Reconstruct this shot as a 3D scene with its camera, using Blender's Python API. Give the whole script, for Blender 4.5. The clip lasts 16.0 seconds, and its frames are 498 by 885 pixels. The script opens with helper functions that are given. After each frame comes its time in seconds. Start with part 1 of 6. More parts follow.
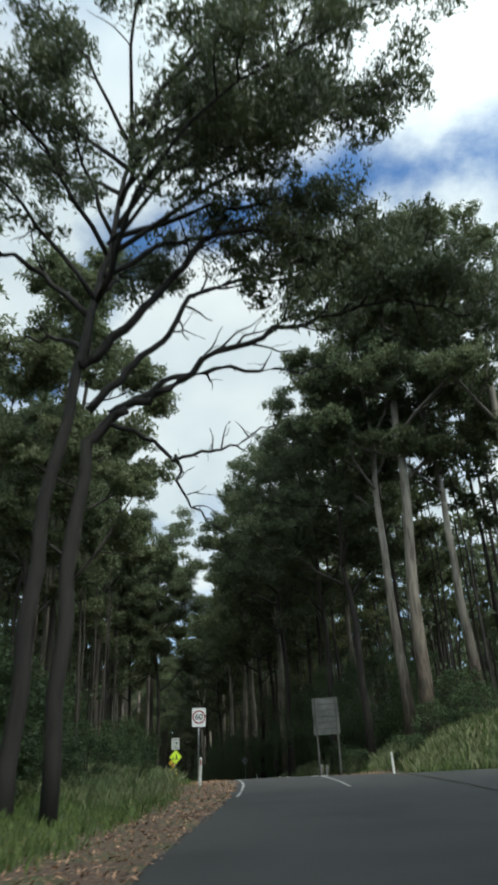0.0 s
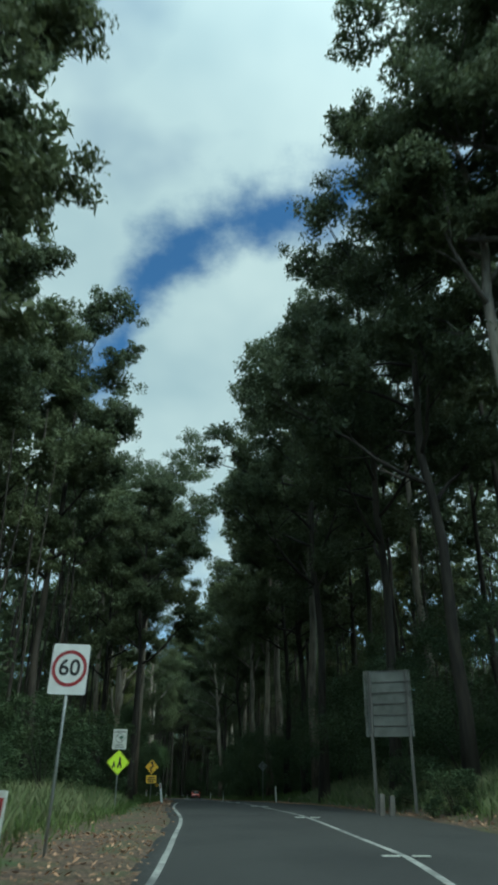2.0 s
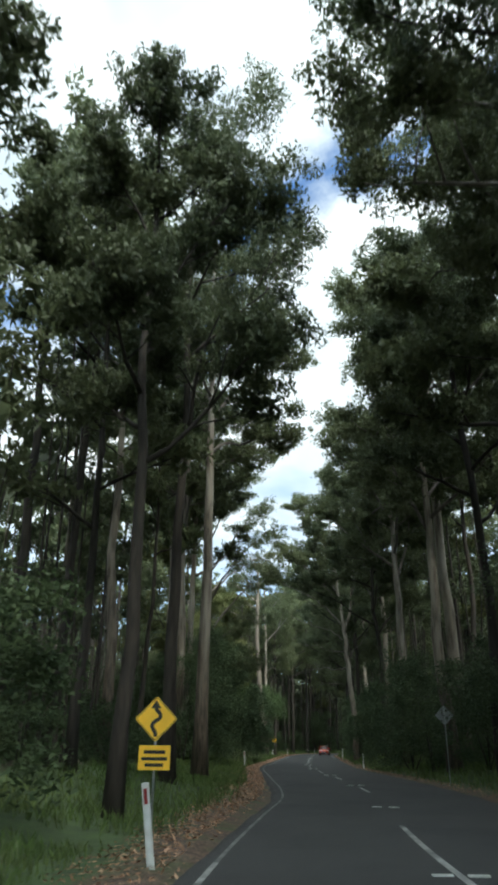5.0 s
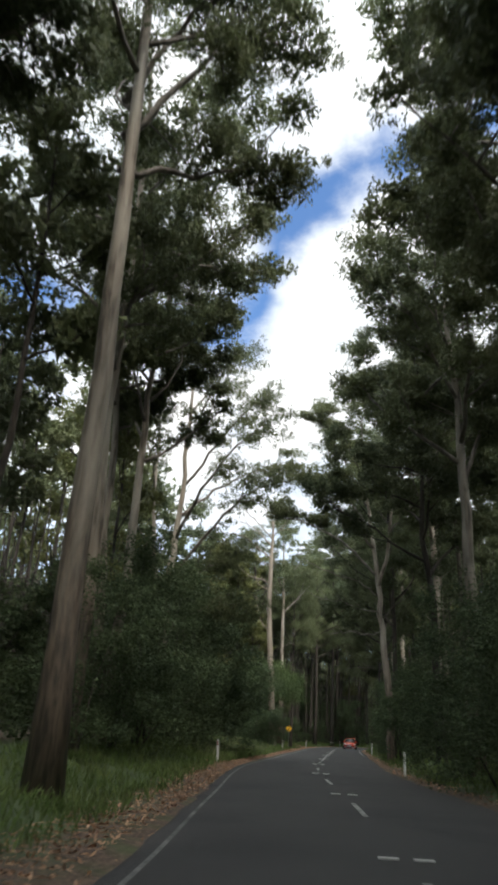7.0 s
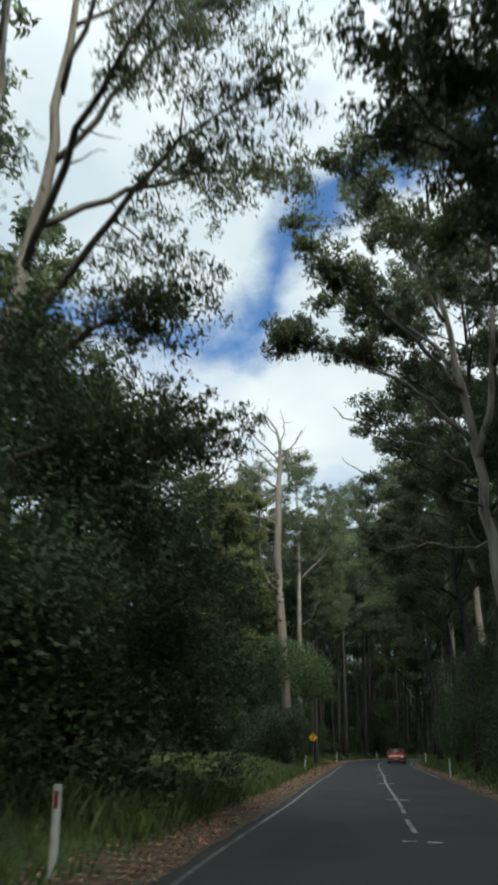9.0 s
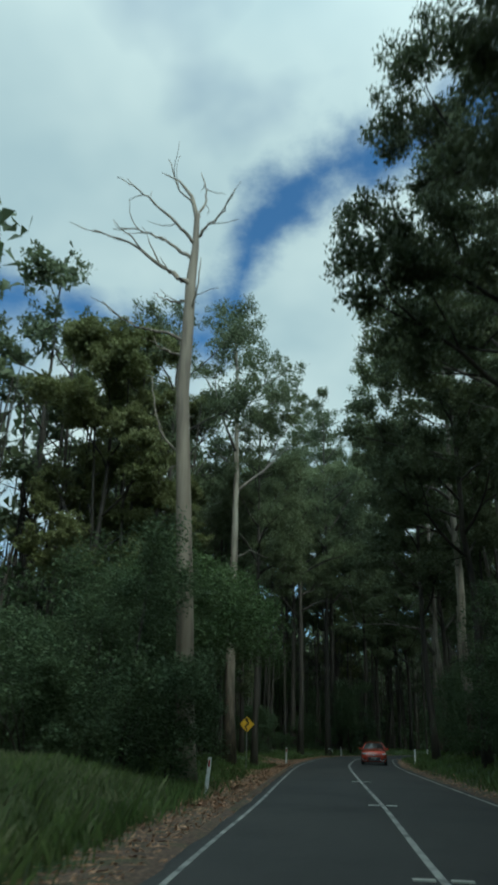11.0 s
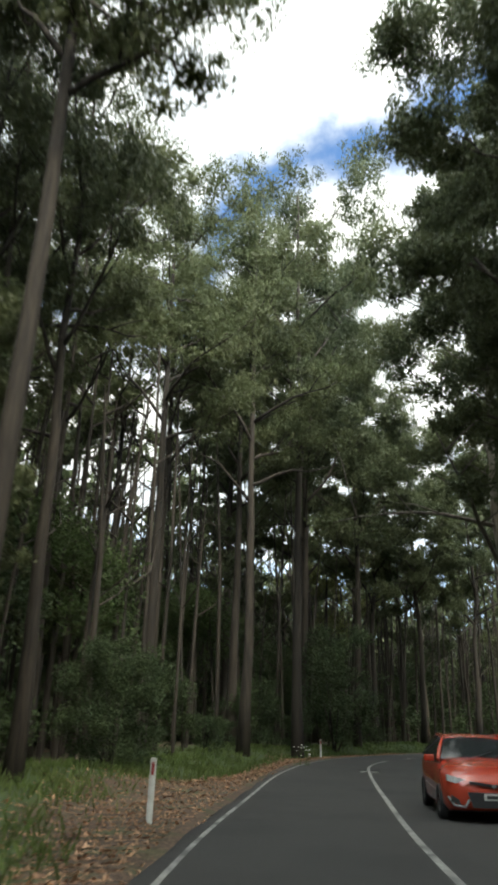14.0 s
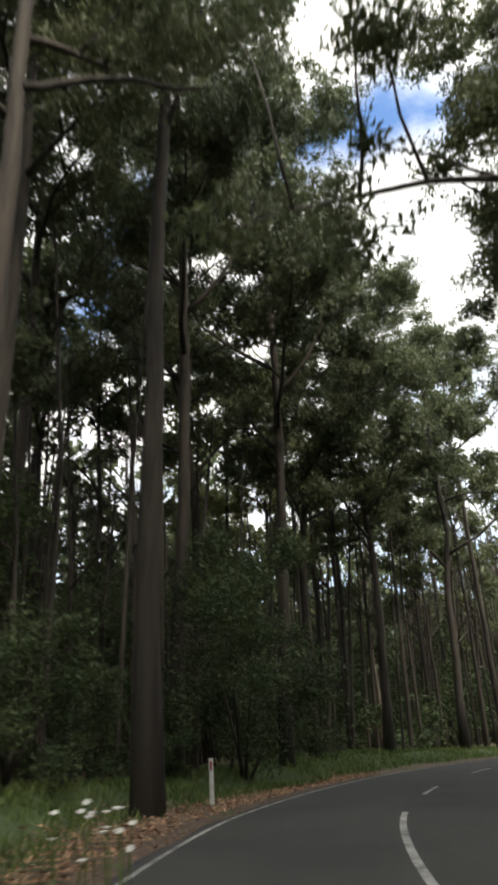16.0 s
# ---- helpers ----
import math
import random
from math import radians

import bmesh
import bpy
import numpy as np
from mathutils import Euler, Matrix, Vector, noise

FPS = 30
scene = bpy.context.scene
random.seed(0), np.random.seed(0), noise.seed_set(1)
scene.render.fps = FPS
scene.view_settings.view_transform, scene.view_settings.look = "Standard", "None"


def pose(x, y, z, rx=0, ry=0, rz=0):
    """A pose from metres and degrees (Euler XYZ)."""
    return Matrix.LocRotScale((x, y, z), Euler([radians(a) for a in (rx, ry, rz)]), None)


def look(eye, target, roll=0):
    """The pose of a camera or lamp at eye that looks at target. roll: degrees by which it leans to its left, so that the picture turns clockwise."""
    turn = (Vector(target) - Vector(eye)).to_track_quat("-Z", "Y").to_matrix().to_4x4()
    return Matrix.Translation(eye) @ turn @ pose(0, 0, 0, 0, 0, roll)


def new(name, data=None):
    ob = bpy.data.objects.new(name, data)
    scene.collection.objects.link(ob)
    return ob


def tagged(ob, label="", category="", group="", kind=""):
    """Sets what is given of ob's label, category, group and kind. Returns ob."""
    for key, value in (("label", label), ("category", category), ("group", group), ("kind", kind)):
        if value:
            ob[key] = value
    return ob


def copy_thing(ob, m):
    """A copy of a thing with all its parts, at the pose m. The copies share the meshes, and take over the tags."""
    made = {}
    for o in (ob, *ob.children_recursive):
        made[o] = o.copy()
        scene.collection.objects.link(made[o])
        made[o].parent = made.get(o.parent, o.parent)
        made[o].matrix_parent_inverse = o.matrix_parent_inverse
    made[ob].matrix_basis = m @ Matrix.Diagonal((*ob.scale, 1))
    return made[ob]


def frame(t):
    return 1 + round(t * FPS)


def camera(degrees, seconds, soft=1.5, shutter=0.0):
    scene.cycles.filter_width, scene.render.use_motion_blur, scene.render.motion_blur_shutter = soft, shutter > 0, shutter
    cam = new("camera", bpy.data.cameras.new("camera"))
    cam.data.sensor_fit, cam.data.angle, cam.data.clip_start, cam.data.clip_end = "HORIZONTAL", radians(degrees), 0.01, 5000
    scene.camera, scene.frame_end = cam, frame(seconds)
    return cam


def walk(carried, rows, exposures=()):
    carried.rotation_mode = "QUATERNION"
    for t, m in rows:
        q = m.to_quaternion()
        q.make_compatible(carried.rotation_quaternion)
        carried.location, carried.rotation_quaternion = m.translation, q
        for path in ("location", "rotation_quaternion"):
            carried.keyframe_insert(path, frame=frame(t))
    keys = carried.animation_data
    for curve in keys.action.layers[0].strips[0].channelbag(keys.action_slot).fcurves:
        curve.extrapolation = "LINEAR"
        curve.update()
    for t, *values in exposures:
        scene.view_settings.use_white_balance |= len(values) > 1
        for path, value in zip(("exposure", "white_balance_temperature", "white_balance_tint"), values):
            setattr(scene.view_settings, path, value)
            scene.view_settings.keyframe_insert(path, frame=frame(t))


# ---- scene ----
cam = camera(38.2, 16.0, soft=3.5, shutter=0.25)
PATH = [
    (0, (1.153, -1.112, -1.261), (1.162, 0.68, -0.374), -2.8),
    (0.5, (1.647, 4.509, -0.837), (1.648, 6.303, 0.047), -2.2),
    (1, (1.751, 10.184, -0.448), (1.732, 11.977, 0.437), -0.7),
    (1.5, (2.02, 15.512, -0.115), (1.953, 17.299, 0.781), 0.3),
    (2, (2.083, 20.962, 0.233), (1.974, 22.752, 1.119), 0.5),
    (2.5, (1.983, 26.767, 0.589), (1.79, 28.557, 1.46), 1.3),
    (3, (1.543, 32.704, 0.984), (1.247, 34.488, 1.84), 2.1),
    (3.5, (0.779, 38.462, 1.192), (0.428, 40.25, 2.017), 1.7),
    (4, (0.043, 44.091, 1.254), (-0.333, 45.886, 2.052), 1.2),
    (4.2, (-0.333, 46.506, 1.311), (-0.718, 48.3, 2.106), 1.1),
    (6.3, (-2.656, 68.336, 1.473), (-3.12, 70.133, 2.217), 0.8),
    (6.5, (-2.789, 70.802, 1.452), (-3.269, 72.597, 2.195), 1.6),
    (7, (-3.751, 76.535, 1.343), (-4.267, 78.315, 2.093), 3.1),
    (7.5, (-5.267, 83.627, 1.364), (-5.819, 85.393, 2.122), 3.3),
    (8, (-6.965, 90.607, 1.435), (-7.526, 92.366, 2.205), 2.4),
    (8.5, (-8.617, 97.6, 1.539), (-9.17, 99.358, 2.316), 1.6),
    (9, (-10.002, 104.263, 1.542), (-10.543, 106.026, 2.315), 1.4),
    (9.5, (-11.081, 110.976, 1.619), (-11.586, 112.754, 2.384), 1.0),
    (9.7, (-11.528, 113.705, 1.451), (-12.008, 115.485, 2.226), 0.6),
    (11.8, (-16.043, 142.118, 1.548), (-16.467, 143.926, 2.291), 2.0),
    (12, (-16.501, 144.925, 1.569), (-16.924, 146.735, 2.307), 2.3),
    (12.5, (-17.637, 152.172, 1.522), (-18.041, 153.983, 2.269), 2.0),
    (13, (-18.732, 159.273, 1.392), (-19.113, 161.084, 2.15), 1.2),
    (13.5, (-19.492, 165.521, 1.464), (-19.863, 167.336, 2.218), 0.9),
    (14, (-20.188, 171.362, 1.487), (-20.544, 173.187, 2.225), 1.4),
    (14.5, (-20.768, 178.029, 1.574), (-21.108, 179.856, 2.314), 1.4),
    (15, (-21.41, 184.745, 1.631), (-21.696, 186.575, 2.387), 0.1),
    (15.5, (-21.948, 191.435, 1.538), (-22.144, 193.274, 2.301), -1.6),
    (16, (-22.393, 199.438, 1.264), (-22.478, 201.282, 2.033), -2.4),
]
EXPO = [
    (0.0, 0.31, 6050, 1), (0.5, 0.26, 5850, -3), (1.0, -0.14, 5450, -13), (1.5, -0.25, 5400, -16), (2.0, -0.1, 5400, -17), (2.6, 0.16, 5450, -17), (3.2, -0.02, 5600, -15), (3.6, 0.04, 5700, -11), (4.2, 0.51, 5850, -6),
    (6.3, 0.96, 6300, 8), (7.5, 0.81, 6600, 10), (8.4, 0.46, 6650, 7), (9.0, 0.44, 6100, 2), (9.7, 0.21, 5800, -5), (11.8, -0.09, 5400, -17), (12.5, 0.12, 5700, -14),
    (13.1, 0.68, 6400, -3), (13.5, 0.86, 6550, 0), (14.0, 1.18, 6700, 4), (14.6, 0.94, 6850, 7), (16.0, 1.2, 7000, 10),
]
walk(cam, [(t, look(eye, target, roll)) for t, eye, target, roll in PATH], EXPO)

# ---- world and sun ----
SUN_AZ, SUN_EL = radians(142.0), radians(52.0)
world = bpy.data.worlds.new("sky")
scene.world = world
world.use_nodes = True
wn, wl = world.node_tree.nodes, world.node_tree.links
wn.clear()


def wnode(kind, **values):
    n = wn.new(kind)
    for k, v in values.items():
        n.inputs[k].default_value = v
    return n


coord = wn.new("ShaderNodeTexCoord")
sky = wn.new("ShaderNodeTexSky")
sky.sky_type, sky.sun_disc = "NISHITA", False
sky.sun_elevation, sky.sun_rotation = SUN_EL, SUN_AZ
blue = wn.new("ShaderNodeMix")
blue.data_type = "RGBA"
blue.blend_type = "MULTIPLY"
blue.inputs[0].default_value = 1.0
blue.inputs[7].default_value = (0.105, 0.135, 0.165, 1)
wl.new(sky.outputs[0], blue.inputs[6])
# cloud deck: stretched so that clouds flatten towards the horizon
sep = wn.new("ShaderNodeSeparateXYZ")
wl.new(coord.outputs["Generated"], sep.inputs[0])
zup = wn.new("ShaderNodeMath")
zup.operation = "ADD"
zup.inputs[1].default_value = 0.35
wl.new(sep.outputs["Z"], zup.inputs[0])
dx, dy = wn.new("ShaderNodeMath"), wn.new("ShaderNodeMath")
dx.operation = dy.operation = "DIVIDE"
for d, axis in ((dx, "X"), (dy, "Y")):
    wl.new(sep.outputs[axis], d.inputs[0])
    wl.new(zup.outputs[0], d.inputs[1])
comb = wn.new("ShaderNodeCombineXYZ")
wl.new(dx.outputs[0], comb.inputs[0])
wl.new(dy.outputs[0], comb.inputs[1])
shift = wn.new("ShaderNodeMapping")
shift.inputs["Location"].default_value = CLOUD_SHIFT = (0.0, 0.0, 0.0)
wl.new(comb.outputs[0], shift.inputs[0])
puff = wnode("ShaderNodeTexNoise", Scale=1.7, Detail=5.0, Roughness=0.48, Distortion=0.2)
wl.new(shift.outputs[0], puff.inputs["Vector"])
cover = wn.new("ShaderNodeValToRGB")
cover.color_ramp.elements[0].position, cover.color_ramp.elements[0].color = 0.30, (0, 0, 0, 1)
cover.color_ramp.elements[1].position, cover.color_ramp.elements[1].color = 0.46, (1, 1, 1, 1)
wl.new(puff.outputs[0], cover.inputs[0])


def wmath(op, a, b):
    n = wn.new("ShaderNodeMath")
    n.operation = op
    for socket, v in zip(n.inputs, (a, b)):
        if isinstance(v, float):
            socket.default_value = v
        else:
            wl.new(v, socket)
    return n.outputs[0]


# the long blue break in the clouds: its line across the deck, and its ragged edges
line = wn.new("ShaderNodeValToRGB")
line.color_ramp.interpolation = "B_SPLINE"
stops = ((0.0, 0.70), (0.23, 0.86), (0.34, 0.99), (0.44, 0.93), (0.50, 0.78), (0.60, 0.70), (0.80, 0.67), (1.0, 0.60))
while len(line.color_ramp.elements) < len(stops):
    line.color_ramp.elements.new(0.5)
for e, (p, v) in zip(line.color_ramp.elements, stops):
    e.position, e.color = p, (v, v, v, 1)
wl.new(wmath("ADD", dx.outputs[0], 0.70), line.inputs[0])
fray = wnode("ShaderNodeTexNoise", Scale=6.0, Detail=6.0, Roughness=0.6)
wl.new(comb.outputs[0], fray.inputs["Vector"])
away = wmath("ABSOLUTE", wmath("SUBTRACT", dy.outputs[0], line.outputs[0]), 0.0)
away = wmath("ADD", away, wmath("MULTIPLY", wmath("SUBTRACT", fray.outputs[0], 0.5), 0.30))
rift = wn.new("ShaderNodeMapRange")
rift.interpolation_type = "SMOOTHSTEP"
rift.inputs[1].default_value, rift.inputs[2].default_value = -0.02, 0.10
wl.new(away, rift.inputs[0])
low = wn.new("ShaderNodeMapRange")
low.interpolation_type = "SMOOTHSTEP"
low.inputs[1].default_value, low.inputs[2].default_value, low.inputs[3].default_value = 0.14, 0.34, 0.35
wl.new(wmath("ADD", sep.outputs["Z"], wmath("MULTIPLY", wmath("SUBTRACT", fray.outputs[0], 0.5), 0.30)), low.inputs[0])
clouded = wmath("MULTIPLY", wmath("MULTIPLY", cover.outputs[0], rift.outputs[0]), low.outputs[0])
body = wnode("ShaderNodeTexNoise", Scale=2.3, Detail=4.0, Roughness=0.5)
wl.new(shift.outputs[0], body.inputs["Vector"])
tone = wn.new("ShaderNodeValToRGB")
tone.color_ramp.elements[0].position, tone.color_ramp.elements[0].color = 0.35, (0.63, 0.69, 0.73, 1)
tone.color_ramp.elements[1].position, tone.color_ramp.elements[1].color = 0.62, (0.93, 0.93, 0.91, 1)
wl.new(body.outputs[0], tone.inputs[0])
both = wn.new("ShaderNodeMix")
both.data_type = "RGBA"
wl.new(clouded, both.inputs[0])
wl.new(blue.outputs[2], both.inputs[6])
wl.new(tone.outputs[0], both.inputs[7])
# clouds glow towards the veiled sun
facing = wn.new("ShaderNodeVectorMath")
facing.operation = "DOT_PRODUCT"
facing.inputs[1].default_value = (math.sin(SUN_AZ) * math.cos(SUN_EL), math.cos(SUN_AZ) * math.cos(SUN_EL), math.sin(SUN_EL))
wl.new(coord.outputs["Generated"], facing.inputs[0])
glow = wmath("ADD", wmath("MULTIPLY", wmath("POWER", wmath("MAXIMUM", facing.outputs["Value"], 0.0), 2.5), 3.0), 0.82)
back = wnode("ShaderNodeBackground", Strength=1.0)
wl.new(both.outputs[2], back.inputs[0])
wl.new(glow, back.inputs[1])
wout = wn.new("ShaderNodeOutputWorld")
wl.new(back.outputs[0], wout.inputs[0])

sun = new("sun", bpy.data.lights.new("sun", "SUN"))
sun.data.energy, sun.data.angle, sun.data.color = 1.6, radians(14), (1.0, 0.93, 0.82)
sun_from = Vector((math.sin(SUN_AZ) * math.cos(SUN_EL), math.cos(SUN_AZ) * math.cos(SUN_EL), math.sin(SUN_EL)))
sun.matrix_world = look(sun_from * 300, (0, 0, 0))


# ---- materials ----
def material(name, base, rough=0.8, second=None, scale=8.0, stretch=(1, 1, 1), bump=0.0, bump_scale=40.0, low=0.35, high=0.65, metal=0.0, third=None, third_scale=1.0, island=0.0, translucent=0.0, per_object=0.0):
    """Two colours mixed by a fine noise, a third by a coarse one, with relief."""
    m = bpy.data.materials.new(name)
    m.use_nodes = True
    n, l = m.node_tree.nodes, m.node_tree.links
    bsdf = n["Principled BSDF"]
    bsdf.inputs["Roughness"].default_value, bsdf.inputs["Metallic"].default_value = rough, metal
    tc = n.new("ShaderNodeTexCoord")
    mp = n.new("ShaderNodeMapping")
    mp.inputs["Scale"].default_value = stretch
    l.new(tc.outputs["Object"], mp.inputs[0])
    rgb = n.new("ShaderNodeRGB")
    rgb.outputs[0].default_value = (*base, 1)
    col = rgb.outputs[0]

    def mixed(a, b, noise_scale, lo, hi):
        t = n.new("ShaderNodeTexNoise")
        t.inputs["Scale"].default_value, t.inputs["Detail"].default_value = noise_scale, 5
        l.new(mp.outputs[0], t.inputs["Vector"])
        r = n.new("ShaderNodeMapRange")
        r.inputs[1].default_value, r.inputs[2].default_value = lo, hi
        l.new(t.outputs[0], r.inputs[0])
        x = n.new("ShaderNodeMix")
        x.data_type = "RGBA"
        l.new(r.outputs[0], x.inputs[0])
        l.new(a, x.inputs[6])
        x.inputs[7].default_value = (*b, 1)
        return x.outputs[2]

    if second:
        col = mixed(col, second, scale, low, high)
    if third:
        col = mixed(col, third, third_scale, 0.45, 0.7)
    vary = None
    if island:
        g = n.new("ShaderNodeNewGeometry")
        vary = (g.outputs["Random Per Island"], island)
    if per_object:
        g = n.new("ShaderNodeObjectInfo")
        vary = (g.outputs["Random"], per_object)
    if vary:
        r = n.new("ShaderNodeMapRange")
        r.inputs[3].default_value, r.inputs[4].default_value = 1 - vary[1], 1 + vary[1]
        l.new(vary[0], r.inputs[0])
        h = n.new("ShaderNodeHueSaturation")
        l.new(r.outputs[0], h.inputs["Value"])
        l.new(col, h.inputs["Color"])
        col = h.outputs[0]
    l.new(col, bsdf.inputs["Base Color"])
    if bump:
        t = n.new("ShaderNodeTexNoise")
        t.inputs["Scale"].default_value, t.inputs["Detail"].default_value = bump_scale, 4
        l.new(mp.outputs[0], t.inputs["Vector"])
        b = n.new("ShaderNodeBump")
        b.inputs["Strength"].default_value, b.inputs["Distance"].default_value = bump, 0.03
        l.new(t.outputs[0], b.inputs["Height"])
        l.new(b.outputs[0], bsdf.inputs["Normal"])
    if translucent:
        bsdf.inputs["Specular IOR Level"].default_value = 0.22
        tr = n.new("ShaderNodeBsdfTranslucent")
        l.new(col, tr.inputs[0])
        mx = n.new("ShaderNodeMixShader")
        mx.inputs[0].default_value = translucent
        l.new(bsdf.outputs[0], mx.inputs[1])
        l.new(tr.outputs[0], mx.inputs[2])
        l.new(mx.outputs[0], n["Material Output"].inputs[0])
    return m


M_LEAF = material("gum_leaves", (0.100, 0.122, 0.058), 0.55, second=(0.132, 0.148, 0.072), scale=0.35, island=0.2, translucent=0.35)
M_LEAF_DARK = material("dark_leaves", (0.078, 0.098, 0.050), 0.5, second=(0.104, 0.122, 0.060), scale=0.4, island=0.2, translucent=0.32)
# gum leaves with sunlight put into their colour: lighter and yellower
M_LEAF_LIT = material("sunlit_olive_leaves", (0.118, 0.130, 0.045), 0.5, second=(0.145, 0.150, 0.06), scale=0.35, island=0.2, translucent=0.35)
M_BUSH = material("shrub_leaves", (0.056, 0.084, 0.041), 0.6, second=(0.080, 0.108, 0.048), scale=0.8, island=0.3, translucent=0.30)
M_BROAD = material("broad_green_leaves", (0.062, 0.098, 0.036), 0.55, second=(0.088, 0.122, 0.046), scale=0.8, island=0.3, translucent=0.38)
M_GRASS = material("grass", (0.090, 0.140, 0.040), 0.65, second=(0.140, 0.175, 0.062), scale=0.5, island=0.4, translucent=0.2)
M_STRAW = material("dry_grass", (0.185, 0.19, 0.095), 0.7, second=(0.105, 0.14, 0.052), scale=0.8, island=0.3)
M_BARK = material("pale_bark", (0.24, 0.203, 0.157), 0.75, second=(0.10, 0.080, 0.060), low=0.45, high=0.60, scale=5.0, stretch=(1, 1, 0.14), bump=0.5, bump_scale=9, third=(0.37, 0.335, 0.275), third_scale=1.6, per_object=0.15)
M_BARK_DARK = material("brown_bark", (0.046, 0.037, 0.028), 0.9, second=(0.022, 0.018, 0.015), low=0.4, high=0.6, scale=7.0, stretch=(1, 1, 0.12), bump=0.7, bump_scale=14, third=(0.064, 0.053, 0.041), third_scale=0.8, per_object=0.3)
M_BARK_BLACK = material("black_wattle_bark", (0.027, 0.023, 0.019), 0.9, second=(0.014, 0.012, 0.011), scale=5.0, stretch=(1, 1, 0.2), bump=0.6, bump_scale=14, third=(0.040, 0.035, 0.030), third_scale=0.8)
M_LIMB = material("limb_bark", (0.20, 0.175, 0.145), 0.8, second=(0.10, 0.085, 0.07), scale=4.0, stretch=(1, 1, 0.3), bump=0.3, per_object=0.15)
M_DEAD = material("dead_wood", (0.225, 0.188, 0.142), 0.8, second=(0.12, 0.096, 0.073), scale=3.0, stretch=(1, 1, 0.12), bump=0.3, bump_scale=9)
M_ROAD = material("asphalt", (0.034, 0.034, 0.033), 0.85, second=(0.046, 0.046, 0.044), scale=90.0, bump=0.35, bump_scale=120, third=(0.026, 0.026, 0.026), third_scale=0.35, low=0.4, high=0.6)
M_LITTER = material("fallen_leaves", (0.26, 0.142, 0.082), 0.85, second=(0.42, 0.262, 0.165), scale=3.0, island=0.6)
M_POST = material("white_post_plastic", (0.70, 0.71, 0.68), 0.5, second=(0.55, 0.56, 0.52), scale=6.0, third=(0.42, 0.42, 0.37), third_scale=2.5)
M_RED_REFL = material("red_reflector", (0.30, 0.02, 0.02), 0.3, second=(0.2, 0.015, 0.015), scale=60)
M_GREY_REFL = material("white_reflector", (0.5, 0.5, 0.5), 0.3)
M_STEEL = material("galvanised_steel", (0.36, 0.37, 0.37), 0.45, second=(0.26, 0.27, 0.27), scale=14, metal=0.6)
M_SIGN_BACK = material("sign_back_aluminium", (0.30, 0.31, 0.31), 0.55, second=(0.22, 0.23, 0.23), scale=5, metal=0.4)
M_WHITE = material("white_sheeting", (0.72, 0.73, 0.72), 0.45, second=(0.62, 0.63, 0.62), scale=4)
M_WHITE_OLD = material("weathered_white_sheeting", (0.52, 0.53, 0.49), 0.55, second=(0.40, 0.41, 0.37), scale=5)
M_BLACK = material("black_sheeting", (0.015, 0.015, 0.016), 0.5, second=(0.022, 0.022, 0.022), scale=8)
M_RED = material("red_sheeting", (0.26, 0.02, 0.026), 0.45, second=(0.24, 0.03, 0.035), scale=6)
M_FLUORO = material("fluorescent_yellow_green_sheeting", (0.60, 0.80, 0.03), 0.45, second=(0.54, 0.74, 0.03), scale=4)
M_YELLOW = material("warning_yellow_sheeting", (0.95, 0.58, 0.04), 0.4, second=(0.88, 0.52, 0.04), scale=4)
M_GREEN = material("dark_green_ink", (0.03, 0.09, 0.05), 0.6)
M_WOOD = material("grey_timber", (0.17, 0.16, 0.14), 0.85, second=(0.11, 0.10, 0.09), scale=6, stretch=(1, 1, 0.15), bump=0.4)
M_BOARD = material("unpainted_sign_board", (0.16, 0.16, 0.135), 0.65, second=(0.11, 0.11, 0.092), scale=3, third=(0.24, 0.24, 0.21), third_scale=0.8)
M_CAR = material("orange_red_car_paint", (0.42, 0.055, 0.028), 0.25, second=(0.38, 0.048, 0.024), scale=2)
M_CAR.node_tree.nodes["Principled BSDF"].inputs["Coat Weight"].default_value = 0.8
M_TYRE = material("tyre_rubber", (0.02, 0.02, 0.021), 0.8, second=(0.03, 0.03, 0.03), scale=30)
M_RIM = material("alloy_rim", (0.45, 0.46, 0.47), 0.35, metal=0.9, second=(0.38, 0.39, 0.4), scale=20)
M_TRIM = material("black_trim", (0.018, 0.018, 0.019), 0.45, second=(0.026, 0.026, 0.026), scale=20)
M_GLASS = material("dark_glass", (0.02, 0.024, 0.026), 0.06, second=(0.024, 0.028, 0.03), scale=3)
M_LAMP = material("headlamp_lens", (0.62, 0.64, 0.64), 0.12, second=(0.45, 0.47, 0.48), scale=25)
M_FLOWER = material("white_petals", (0.84, 0.84, 0.80), 0.6, island=0.1, translucent=0.45)
M_FADED = material("faded_grey_ink", (0.13, 0.13, 0.12), 0.6, second=(0.2, 0.2, 0.18), scale=9)


